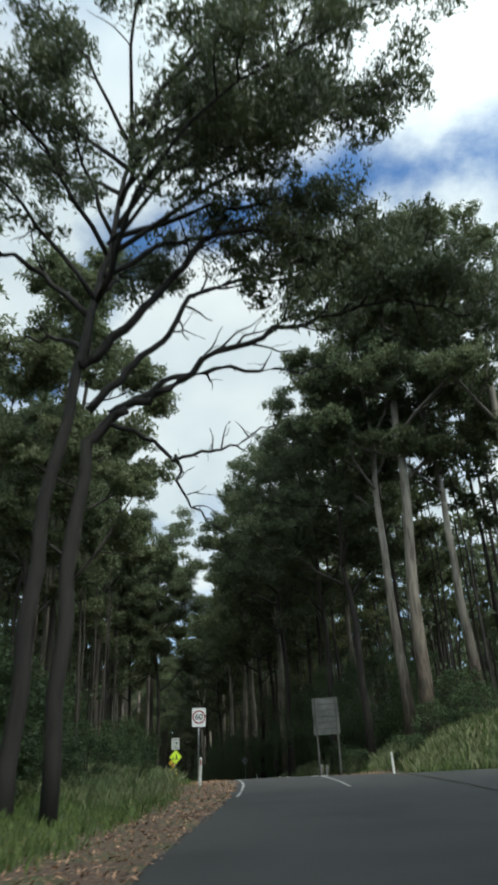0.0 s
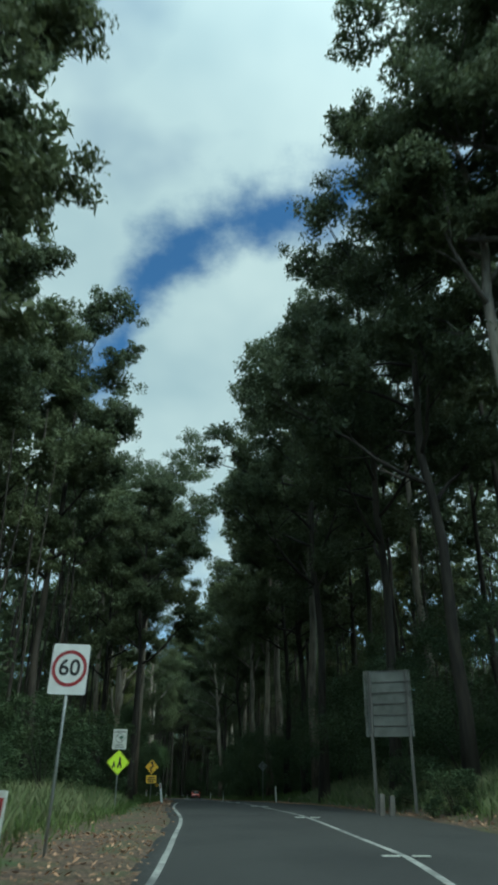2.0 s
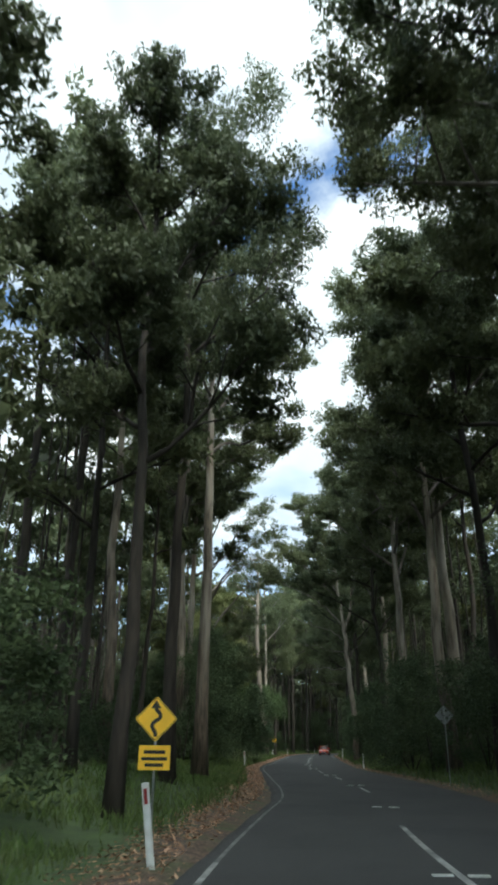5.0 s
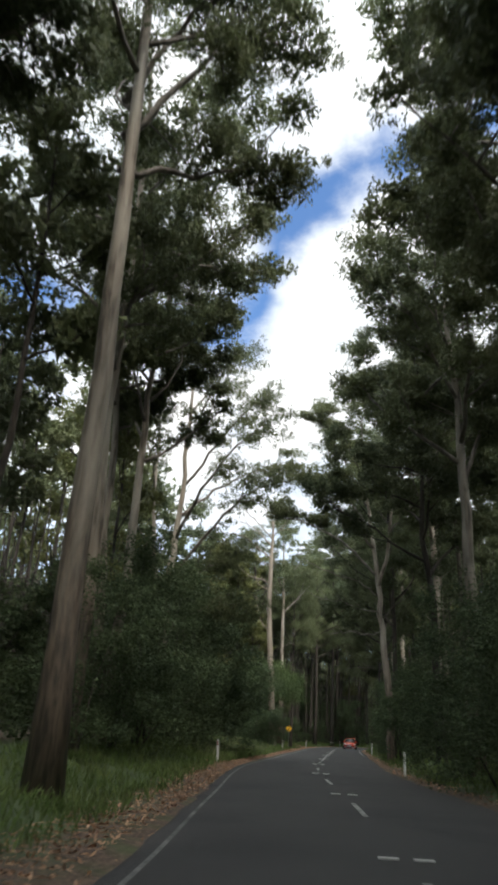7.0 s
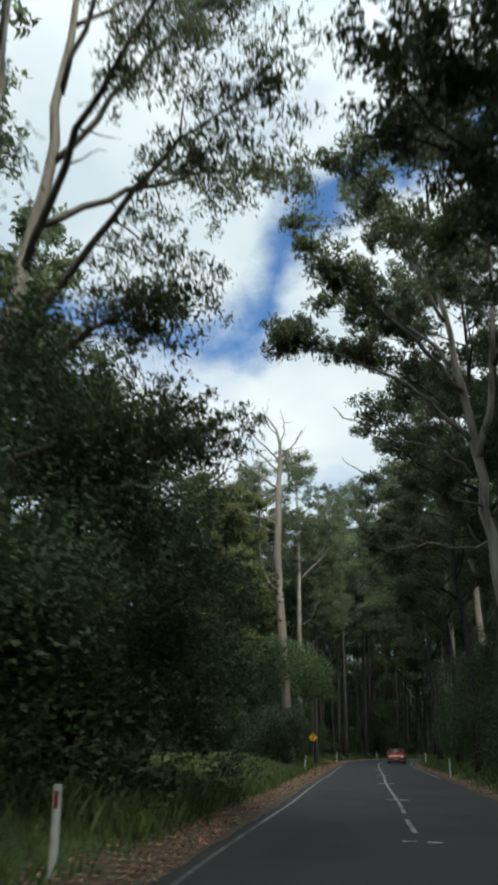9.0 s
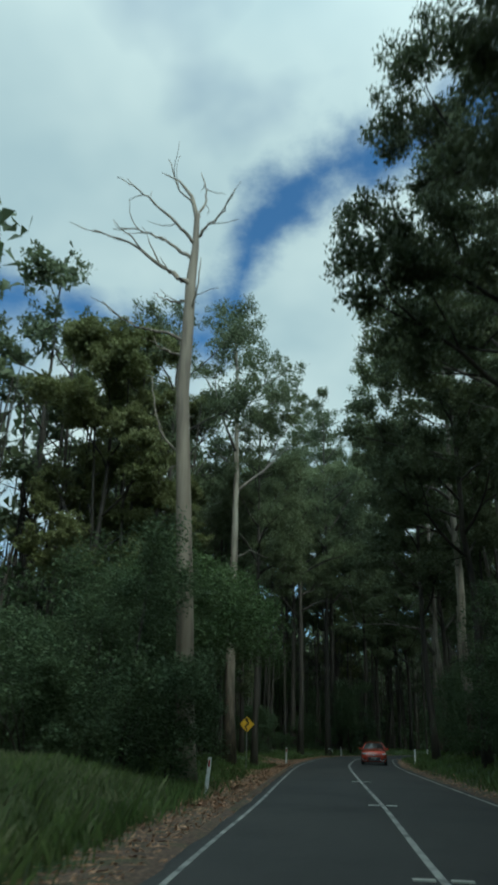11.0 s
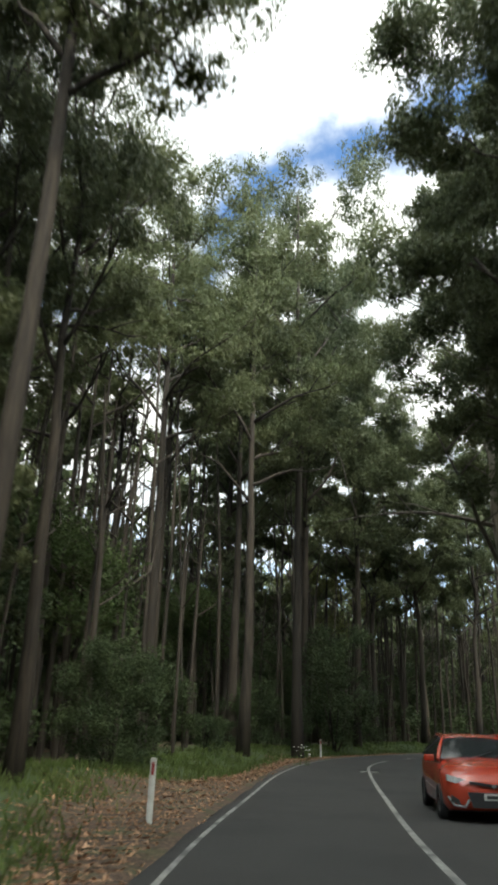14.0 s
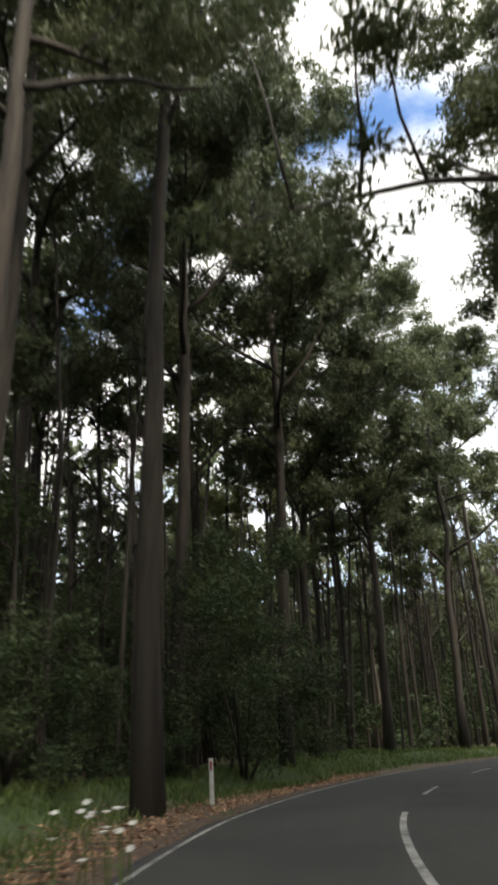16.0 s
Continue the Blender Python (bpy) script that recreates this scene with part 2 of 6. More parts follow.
def stocking(m, low, high):
    """Rough brown bark that clings to the foot of a pale trunk and frays out upwards in strips."""
    n, l = m.node_tree.nodes, m.node_tree.links
    bsdf = n["Principled BSDF"]
    smooth_bark = bsdf.inputs["Base Color"].links[0].from_socket
    tc, sep_, mp = n.new("ShaderNodeTexCoord"), n.new("ShaderNodeSeparateXYZ"), n.new("ShaderNodeMapping")
    mp.inputs["Scale"].default_value = (2.0, 2.0, 0.35)
    l.new(tc.outputs["Object"], sep_.inputs[0])
    l.new(tc.outputs["Object"], mp.inputs[0])
    ragged, strips = n.new("ShaderNodeTexNoise"), n.new("ShaderNodeTexNoise")
    ragged.inputs["Scale"].default_value, ragged.inputs["Detail"].default_value = 1.6, 5
    strips.inputs["Scale"].default_value, strips.inputs["Detail"].default_value = 5.0, 4
    l.new(mp.outputs[0], ragged.inputs["Vector"])
    l.new(mp.outputs[0], strips.inputs["Vector"])
    height = n.new("ShaderNodeMath")
    height.operation = "MULTIPLY_ADD"
    height.inputs[1].default_value = -9.0
    l.new(ragged.outputs[0], height.inputs[0])
    l.new(sep_.outputs["Z"], height.inputs[2])
    fade = n.new("ShaderNodeMapRange")
    fade.inputs[1].default_value, fade.inputs[2].default_value = low - 4.5, high - 4.5
    fade.inputs[3].default_value, fade.inputs[4].default_value = 1.0, 0.0
    l.new(height.outputs[0], fade.inputs[0])
    rough = n.new("ShaderNodeValToRGB")
    rough.color_ramp.elements[0].position, rough.color_ramp.elements[0].color = 0.38, (0.045, 0.035, 0.026, 1)
    rough.color_ramp.elements[1].position, rough.color_ramp.elements[1].color = 0.62, (0.130, 0.098, 0.070, 1)
    l.new(strips.outputs[0], rough.inputs[0])
    mx = n.new("ShaderNodeMix")
    mx.data_type = "RGBA"
    l.new(fade.outputs[0], mx.inputs[0])
    l.new(smooth_bark, mx.inputs[6])
    l.new(rough.outputs[0], mx.inputs[7])
    l.new(mx.outputs[2], bsdf.inputs["Base Color"])


stocking(M_BARK, 3.0, 7.0)


def line_paint():
    """Worn white paint, through which the asphalt shows in patches."""
    m = material("worn_line_paint", (0.40, 0.40, 0.375), 0.75, second=(0.22, 0.22, 0.21), scale=9, third=(0.07, 0.072, 0.073), third_scale=1.6, bump=0.2, bump_scale=110)
    return m


M_PAINT = line_paint()
M_PAINT_FAINT = material("faint_line_paint", (0.21, 0.21, 0.20), 0.8, second=(0.085, 0.085, 0.082), scale=7, third=(0.045, 0.045, 0.044), third_scale=1.3, bump=0.2, bump_scale=110)


def ground_paint():
    """Forest floor: green verge, red-brown litter near the road, dark soil under the trees; the shares come from the mesh."""
    m = material("forest_floor", (0.065, 0.100, 0.032), 0.95, second=(0.042, 0.062, 0.024), scale=2.5, bump=0.8, bump_scale=16)
    n, l = m.node_tree.nodes, m.node_tree.links
    bsdf = n["Principled BSDF"]
    grass = bsdf.inputs["Base Color"].links[0].from_socket
    tc = n.new("ShaderNodeTexCoord")
    a = n.new("ShaderNodeAttribute")
    a.attribute_name = "litter"
    wob = n.new("ShaderNodeTexNoise")
    wob.inputs["Scale"].default_value, wob.inputs["Detail"].default_value = 1.3, 6
    l.new(tc.outputs["Object"], wob.inputs["Vector"])
    add = n.new("ShaderNodeMath")
    add.operation = "ADD"
    l.new(a.outputs["Fac"], add.inputs[0])
    l.new(wob.outputs[0], add.inputs[1])
    rr = n.new("ShaderNodeMapRange")
    rr.inputs[1].default_value, rr.inputs[2].default_value = 0.85, 1.15
    l.new(add.outputs[0], rr.inputs[0])
    spot = n.new("ShaderNodeTexNoise")
    spot.inputs["Scale"].default_value, spot.inputs["Detail"].default_value = 13, 5
    l.new(tc.outputs["Object"], spot.inputs["Vector"])
    ramp = n.new("ShaderNodeValToRGB")
    ramp.color_ramp.elements[0].position, ramp.color_ramp.elements[0].color = 0.36, (0.045, 0.031, 0.023, 1)
    ramp.color_ramp.elements[1].position, ramp.color_ramp.elements[1].color = 0.66, (0.17, 0.11, 0.075, 1)
    l.new(spot.outputs[0], ramp.inputs[0])
    mx = n.new("ShaderNodeMix")
    mx.data_type = "RGBA"
    l.new(rr.outputs[0], mx.inputs[0])
    l.new(grass, mx.inputs[6])
    l.new(ramp.outputs[0], mx.inputs[7])
    l.new(mx.outputs[2], bsdf.inputs["Base Color"])
    return m


M_GROUND = ground_paint()


# ---- building helpers ----
def mesh_of(name, verts, faces, mats, smooth=False, idx=None):
    me = bpy.data.meshes.new(name)
    me.from_pydata([tuple(v) for v in verts], [], [tuple(f) for f in faces])
    for m in mats if isinstance(mats, (list, tuple)) else [mats]:
        me.materials.append(m)
    if idx is not None:
        me.polygons.foreach_set("material_index", idx)
    if smooth:
        me.polygons.foreach_set("use_smooth", [True] * len(me.polygons))
    me.update()
    return me


def part(name, bm, mat, parent, label=""):
    """Links a bmesh, or a mesh that is ready, as one part under a thing."""
    if isinstance(bm, bmesh.types.BMesh):
        me = bpy.data.meshes.new(name)
        bm.to_mesh(me)
        bm.free()
        me.materials.append(mat)
    else:
        me = bm
    ob = new(name, me)
    ob.parent = parent
    if label:
        ob["label"] = label
    return ob


def empty(name, label, category, group="", kind=""):
    ob = new(name)
    ob.empty_display_size = 0.2
    return tagged(ob, label, category, group, kind)


def box(sx, sy, sz, at=(0, 0, 0), bevel=0.0, turn=None):
    bm = bmesh.new()
    bmesh.ops.create_cube(bm, size=1)
    bmesh.ops.scale(bm, vec=(sx, sy, sz), verts=bm.verts)
    if bevel:
        bmesh.ops.bevel(bm, geom=bm.edges[:], offset=bevel, segments=2, affect="EDGES", profile=0.6)
    if turn is not None:
        bmesh.ops.transform(bm, matrix=turn, verts=bm.verts)
    bmesh.ops.translate(bm, vec=at, verts=bm.verts)
    return bm


def plate(outline, depth, at=(0, 0, 0)):
    """A flat plate in the x-z plane from its outline, with its face towards -y."""
    bm = bmesh.new()
    front = [bm.verts.new((x + at[0], at[1], z + at[2])) for x, z in outline]
    rear = [bm.verts.new((x + at[0], at[1] + depth, z + at[2])) for x, z in outline]
    bm.faces.new(front)
    bm.faces.new(rear[::-1])
    for i in range(len(outline)):
        j = (i + 1) % len(outline)
        bm.faces.new((front[j], front[i], rear[i], rear[j]))
    bmesh.ops.recalc_face_normals(bm, faces=bm.faces)
    return bm


def ring(r0, r1, depth, at, steps=40):
    bm = bmesh.new()
    rows = []
    for r, y in ((r0, 0), (r1, 0), (r1, depth), (r0, depth)):
        rows.append([bm.verts.new((at[0] + r * math.cos(2 * math.pi * k / steps), at[1] + y, at[2] + r * math.sin(2 * math.pi * k / steps))) for k in range(steps)])
    for a in range(4):
        for k in range(steps):
            bm.faces.new((rows[a][k], rows[a][(k + 1) % steps], rows[(a + 1) % 4][(k + 1) % steps], rows[(a + 1) % 4][k]))
    bmesh.ops.recalc_face_normals(bm, faces=bm.faces)
    return bm


def rounded(w, h, r, steps=5):
    pts = []
    for cx, cz, a0 in ((w / 2 - r, h / 2 - r, 0), (-w / 2 + r, h / 2 - r, 90), (-w / 2 + r, -h / 2 + r, 180), (w / 2 - r, -h / 2 + r, 270)):
        for k in range(steps):
            a = radians(a0 + 90 * k / (steps - 1))
            pts.append((cx + r * math.cos(a), cz + r * math.sin(a)))
    return pts


def diamond(side, r=0.05):
    """A square on its corner, with rounded corners."""
    c = math.cos(math.pi / 4)
    return [(x * c - z * c, x * c + z * c) for x, z in rounded(side, side, r)]


def ribbon_outline(points, width):
    """The outline of a stripe of even width along a line of points in x-z."""
    left, right = [], []
    for i, p in enumerate(points):
        a, b = points[max(i - 1, 0)], points[min(i + 1, len(points) - 1)]
        dx_, dz_ = b[0] - a[0], b[1] - a[1]
        k = math.hypot(dx_, dz_) or 1
        nx, nz = -dz_ / k * width / 2, dx_ / k * width / 2
        left.append((p[0] + nx, p[1] + nz))
        right.append((p[0] - nx, p[1] - nz))
    return left + right[::-1]


def tube(points, radii, sides=8, cap=True):
    """Verts and faces of a tapering tube along points."""
    pts = np.asarray(points, float)
    verts, faces = [], []
    n = len(pts)
    tang = np.gradient(pts, axis=0)
    for i in range(n):
        t = tang[i] / (np.linalg.norm(tang[i]) + 1e-9)
        ref = np.array([1.0, 0, 0]) if abs(t[0]) < 0.8 else np.array([0, 1.0, 0])
        u = np.cross(t, ref)
        u /= np.linalg.norm(u)
        v = np.cross(t, u)
        for k in range(sides):
            a = 2 * math.pi * k / sides
            verts.append(pts[i] + radii[i] * (math.cos(a) * u + math.sin(a) * v))
    for i in range(n - 1):
        for k in range(sides):
            j = (k + 1) % sides
            faces.append((i * sides + k, i * sides + j, (i + 1) * sides + j, (i + 1) * sides + k))
    if cap:
        faces.append(tuple(range(sides))[::-1])
        faces.append(tuple((n - 1) * sides + k for k in range(sides)))
    return verts, faces


def joined(pieces):
    verts, faces = [], []
    for v, f in pieces:
        o = len(verts)
        verts += list(v)
        faces += [tuple(i + o for i in q) for q in f]
    return verts, faces


# ---- the road's line ----
CENTRE = [
    (3.0, -60), (3.1, -20), (3.2, 0), (3.4, 10), (3.75, 18), (3.95, 25), (3.85, 31), (3.15, 37.5), (2.5, 43), (1.55, 49), (0.7, 54),
    (-0.05, 58.5), (-0.85, 63), (-1.7, 68), (-2.5, 74), (-3.1, 79.5), (-4.05, 85), (-5.4, 91.5), (-6.7, 97.5), (-8.0, 103), (-9.0, 107.5),
    (-10.2, 113.5), (-11.6, 122), (-12.4, 128), (-14.3, 141), (-15.6, 151), (-17.0, 161), (-18.1, 169),
    (-18.9, 175), (-19.85, 183), (-20.4, 190), (-20.85, 196.5), (-21.15, 202), (-21.28, 206.5), (-20.92, 211.5),
    (-20.2, 215.5), (-18.3, 222), (-15, 230), (-9.6, 239), (-2, 248), (8, 256), (20, 262), (35, 266), (60, 268), (120, 268),
]


def smooth_line(points, step=0.5):
    p = np.array(points, float)
    out = []
    for i in range(len(p) - 1):
        p0, p1, p2, p3 = p[max(i - 1, 0)], p[i], p[i + 1], p[min(i + 2, len(p) - 1)]
        n = max(2, int(np.linalg.norm(p2 - p1) / step))
        for k in range(n):
            t = k / n
            out.append(0.5 * (2 * p1 + (p2 - p0) * t + (2 * p0 - 5 * p1 + 4 * p2 - p3) * t**2 + (3 * p1 - p0 - 3 * p2 + p3) * t**3))
    out = np.array(out + [p[-1]])
    for _ in range(6):
        out[1:-1] = (out[:-2] + 2 * out[1:-1] + out[2:]) / 4
    return out


LINE = smooth_line(CENTRE)
TANG = np.gradient(LINE, axis=0)
TANG /= np.linalg.norm(TANG, axis=1)[:, None]
RIGHT = np.stack([TANG[:, 1], -TANG[:, 0]], 1)
LANE_L, LANE_R = 3.4, 3.25
# the left lane narrows and widens a little on the way
LEFT_W = np.interp(LINE[:, 1], [20, 40, 46, 50, 56, 61, 66, 72, 79, 84, 88, 92, 99, 114, 122, 150, 190, 199, 207, 214, 220], [3.6, 3.6, 3.65, 3.75, 3.68, 3.45, 3.22, 3.06, 3.0, 3.12, 3.22, 3.38, 3.48, 3.58, 3.3, 3.25, 3.3, 3.4, 3.15, 3.25, 3.3])
LEFT_W[6:-6] = np.convolve(LEFT_W, np.ones(13) / 13, "valid")


# how wide the strip of fallen leaves beside the left lane is, by station
LITTER_LEFT = ([0, 20, 36, 44, 51, 60, 95, 140, 165, 172, 176, 181, 184, 189, 195, 199, 208, 213, 230], [2.4, 2.4, 3.0, 2.7, 1.6, 1.0, 1.2, 1.3, 1.6, 2.6, 1.3, 1.3, 2.8, 3.6, 3.2, 1.0, 0.8, 2.2, 1.8])


def road_z(y):
    return np.interp(y, [-60, -2, 10, 21, 33, 45, 60, 300], [-5.9, -2.72, -1.95, -1.27, -0.55, -0.25, -0.06, 0.0])


def road_coords(x, y):
    """For places: the nearest sample of the road's line, and how far to its right they lie."""
    x, y = np.atleast_1d(x).astype(float), np.atleast_1d(y).astype(float)
    near = np.zeros(len(x), int)
    coarse = LINE[::6]
    for a in range(0, len(x), 20000):
        b = slice(a, a + 20000)
        d = (x[b, None] - coarse[None, :, 0]) ** 2 + (y[b, None] - coarse[None, :, 1]) ** 2
        near[b] = np.clip(d.argmin(1) * 6, 0, len(LINE) - 1)
    best = near.copy()
    bd = (x - LINE[best, 0]) ** 2 + (y - LINE[best, 1]) ** 2
    for k in range(-6, 7):
        c = np.clip(near + k, 0, len(LINE) - 1)
        d = (x - LINE[c, 0]) ** 2 + (y - LINE[c, 1]) ** 2
        best, bd = np.where(d < bd, c, best), np.minimum(d, bd)
    lat = (x - LINE[best, 0]) * RIGHT[best, 0] + (y - LINE[best, 1]) * RIGHT[best, 1]
    side = np.sign(lat)
    return best, np.where(side == 0, 1, side) * np.sqrt(bd)


def ripple(x, y, size):
    return np.sin(x / size + 1.3 * np.sin(y / size * 0.7)) * np.cos(y / size * 0.9 + np.sin(x / size * 0.6))


def ground_z(x, y):
    """The height of the ground: road bed, verges and banks."""
    x, y = np.atleast_1d(x).astype(float), np.atleast_1d(y).astype(float)
    i, lat = road_coords(x, y)
    z = road_z(LINE[i, 1])
    left = np.clip(-lat - LANE_L - 0.35, 0, None)
    right = np.clip(lat - LANE_R - 0.35, 0, None)
    # the mouth of the side road on the right
    yy = LINE[i, 1]
    mouth = np.clip((36.0 - y) / 2.2, 0, 1) * np.clip((y + 12) / 4, 0, 1) * (lat > 0)
    right = right * (1 - mouth)
    steep = np.interp(yy, [20, 36, 70, 90], [0.1, 0.42, 0.36, 0.18])
    top = np.interp(yy, [20, 36, 70, 90, 200], [0.4, 2.1, 1.9, 0.9, 0.7])
    z = z + np.where(lat > 0, np.minimum(np.clip(right - 0.9, 0, None) * steep, top), 0)
    z = z + np.where(lat < 0, np.minimum(np.clip(left - 2.0, 0, None) * 0.22, np.interp(yy, [0, 40, 90, 200], [0.5, 0.5, 0.9, 0.4])), 0)
    off = np.clip(np.maximum(left, right) / 3, 0, 1)
    z = z + off * (0.10 * ripple(x, y, 1.7) + 0.22 * ripple(x + 9, y - 4, 6.0))
    bed = (np.abs(lat) < np.where(lat < 0, LANE_L, LANE_R) + 0.25)
    z = np.where(bed, z - 0.14, z - 0.012 - 0.03 * np.clip(off * 3, 0, 1))
    z = np.where(mouth > 0.02, z - 0.12 * np.clip(mouth * 3, 0, 1) * ~bed, z)
    return z


def spread(lo, hi, dense_lo, dense_hi, step, grow=1.35):
    mid = list(np.arange(dense_lo, dense_hi + step, step))
    up, s = [mid[-1]], step
    while up[-1] < hi:
        s *= grow
        up.append(up[-1] + s)
    down, s = [mid[0]], step
    while down[-1] > lo:
        s *= grow
        down.append(down[-1] - s)
    return np.array(down[1:][::-1] + mid + up[1:])


# ---- ground: one sheet to the horizon ----
gx, gy = spread(-2600, 2600, -44, 34, 0.7), spread(-2600, 2600, -22, 262, 0.8)
GX, GY = np.meshgrid(gx, gy)
fx, fy = GX.ravel(), GY.ravel()
fz = ground_z(fx, fy)
nx_, ny_ = len(gx), len(gy)
cell = (np.arange(ny_ - 1)[:, None] * nx_ + np.arange(nx_ - 1)[None]).ravel()
gm = mesh_of("ground", np.stack([fx, fy, fz], 1), np.stack([cell, cell + 1, cell + nx_ + 1, cell + nx_], 1), M_GROUND, smooth=True)
gi, glat = road_coords(fx, fy)
gedge = np.where(glat < 0, -glat - LANE_L, glat - LANE_R)
gyy = LINE[gi, 1]
width = np.where(glat < 0, np.interp(gyy, *LITTER_LEFT), np.interp(gyy, [30, 45, 80, 160, 220], [1.4, 1.6, 1.0, 1.6, 1.2]))
litter = np.clip(0.62 - (gedge - width) * 0.75, 0, 0.62)
litter = np.maximum(litter, np.clip((gedge - 5.0) * 0.16, 0, 0.55))
attr = gm.attributes.new("litter", "FLOAT", "POINT")
attr.data.foreach_set("value", litter.astype(np.float32))
tagged(new("ground", gm), "forest floor with green verges and brown leaf litter", "ground", kind="structure")


# ---- road ----
def along(y0, y1):
    """Samples of the road's line between two stations, told by y up to the bend."""
    ys = LINE[:, 1]
    a, b = int(np.searchsorted(ys[: len(ys) - 200], y0)), int(np.searchsorted(ys[: len(ys) - 200], y1))
    return np.arange(a, min(b + 1, len(LINE)))


def strip(samples, offsets, lift):
    """A sheet along the road: offsets to the right, and the lift of each of them above the road's height."""
    verts = []
    for i in samples:
        for o, h in zip(offsets, lift):
            p = LINE[i] + RIGHT[i] * (o if o > 0 else o * LEFT_W[i] / LANE_L)
            verts.append((p[0], p[1], float(road_z(LINE[i, 1])) + h))
    n = len(offsets)
    faces = [(a * n + k, a * n + k + 1, (a + 1) * n + k + 1, (a + 1) * n + k) for a in range(len(samples) - 1) for k in range(n - 1)]
    return verts, faces


offs = [-LANE_L - 0.38, -LANE_L - 0.14, -LANE_L, -1.7, 0, 1.6, LANE_R, LANE_R + 0.16, LANE_R + 0.40]
lift = [-0.16, -0.015, 0.0, 0.02, 0.035, 0.02, 0.0, -0.015, -0.16]
rv, rf = strip(range(0, len(LINE)), offs, lift)
rv = [(x + 0.05 * math.sin(y * 1.7) * (k % 9 in (1, 7)), y, z) for k, (x, y, z) in enumerate(rv)]
tagged(new("road", mesh_of("road", rv, rf, M_ROAD, smooth=True)), "dark grey two-lane asphalt road winding through the forest", "road", kind="structure")


def side_road():
    """The mouth of a side road that joins on the right, flaring out where it meets the lane."""
    verts = []
    xs, us = np.linspace(0, 1, 30) ** 1.5, np.linspace(0, 1, 22)
    for q in xs:
        near = 22.0 - 20.5 * (1 - q) ** 5
        far = 33.4 + 0.5 * (1 - q) ** 5
        for u in us:
            y = near + (far - near) * u
            i, _ = road_coords(3.5, y)
            x = LINE[i[0], 0] + LANE_R + 0.30 + 46 * q
            verts.append((x, y, float(road_z(y)) - 0.016 + 0.012 * ripple(x, y, 3.0) * min(1, 46 * q)))
    n = len(us)
    faces = [(a * n + k, (a + 1) * n + k, (a + 1) * n + k + 1, a * n + k + 1) for a in range(len(xs) - 1) for k in range(n - 1)]
    return mesh_of("side_road", verts, faces, M_ROAD, smooth=True)


tagged(new("side_road", side_road()), "grey asphalt mouth of a side road", "road", kind="structure")


def line_marking(samples, offset, width_, name, label, paint=None):
    v, f = strip(samples, [offset - width_ / 2, offset + width_ / 2], [0, 0])
    crown = np.interp(abs(offset), [0, 1.65, 3.3], [0.035, 0.02, 0.0])
    v = [(x, y, z + crown + 0.006) for x, y, z in v]
    tagged(new(name, mesh_of(name, v, f, paint or M_PAINT)), label, "road marking", kind="structure")


line_marking(along(22, 66), -LANE_L + 0.12, 0.09, "edge_line", "worn white edge line painted on the asphalt")
line_marking(along(66, 122), -LANE_L + 0.12, 0.075, "edge_line", "faint worn white edge line on the asphalt", M_PAINT_FAINT)
line_marking(along(122, 262), -LANE_L + 0.12, 0.085, "edge_line", "worn white edge line painted on the asphalt")
line_marking(along(150, 262), LANE_R - 0.12, 0.10, "edge_line", "worn white edge line painted on the asphalt")
line_marking(along(24, 71), 0.0, 0.11, "centre_line", "unbroken white centre line painted on the asphalt")
line_marking(along(125, 213.6), 0.0, 0.11, "centre_line", "unbroken white centre line painted on the asphalt")
for k in range(5):
    line_marking(along(82.2 + 9.55 * k, 85.1 + 9.55 * k), 0.0, 0.11, "centre_dash", "white dash of the broken centre line")
for k in range(4):
    line_marking(along(217.5 + 9 * k, 220.3 + 9 * k), 0.0, 0.11, "centre_dash", "white dash of the broken centre line")


def road_stud():
    """A pair of flat raised markers beside the centre line."""
    thing = empty("road_marker", "pair of flat white raised pavement markers", "road marker", "markers on the centre line")
    for s in (-1, 1):
        part("marker", box(0.26, 0.10, 0.022, (s * 0.22, 0, 0.011), 0.006), M_WHITE_OLD, thing)
    return thing


first_stud = None
for k in range(14):
    y = 32.6 + 10.8 * k if k < 13 else 202.0
    i = int(along(y, y + 1)[0])
    m = pose(LINE[i, 0], LINE[i, 1], float(road_z(LINE[i, 1])) + 0.036, 0, 0, math.degrees(math.atan2(TANG[i, 1], TANG[i, 0])) - 90)
    if first_stud is None:
        first_stud = road_stud()
        first_stud.matrix_basis = m
    else:
        copy_thing(first_stud, m)


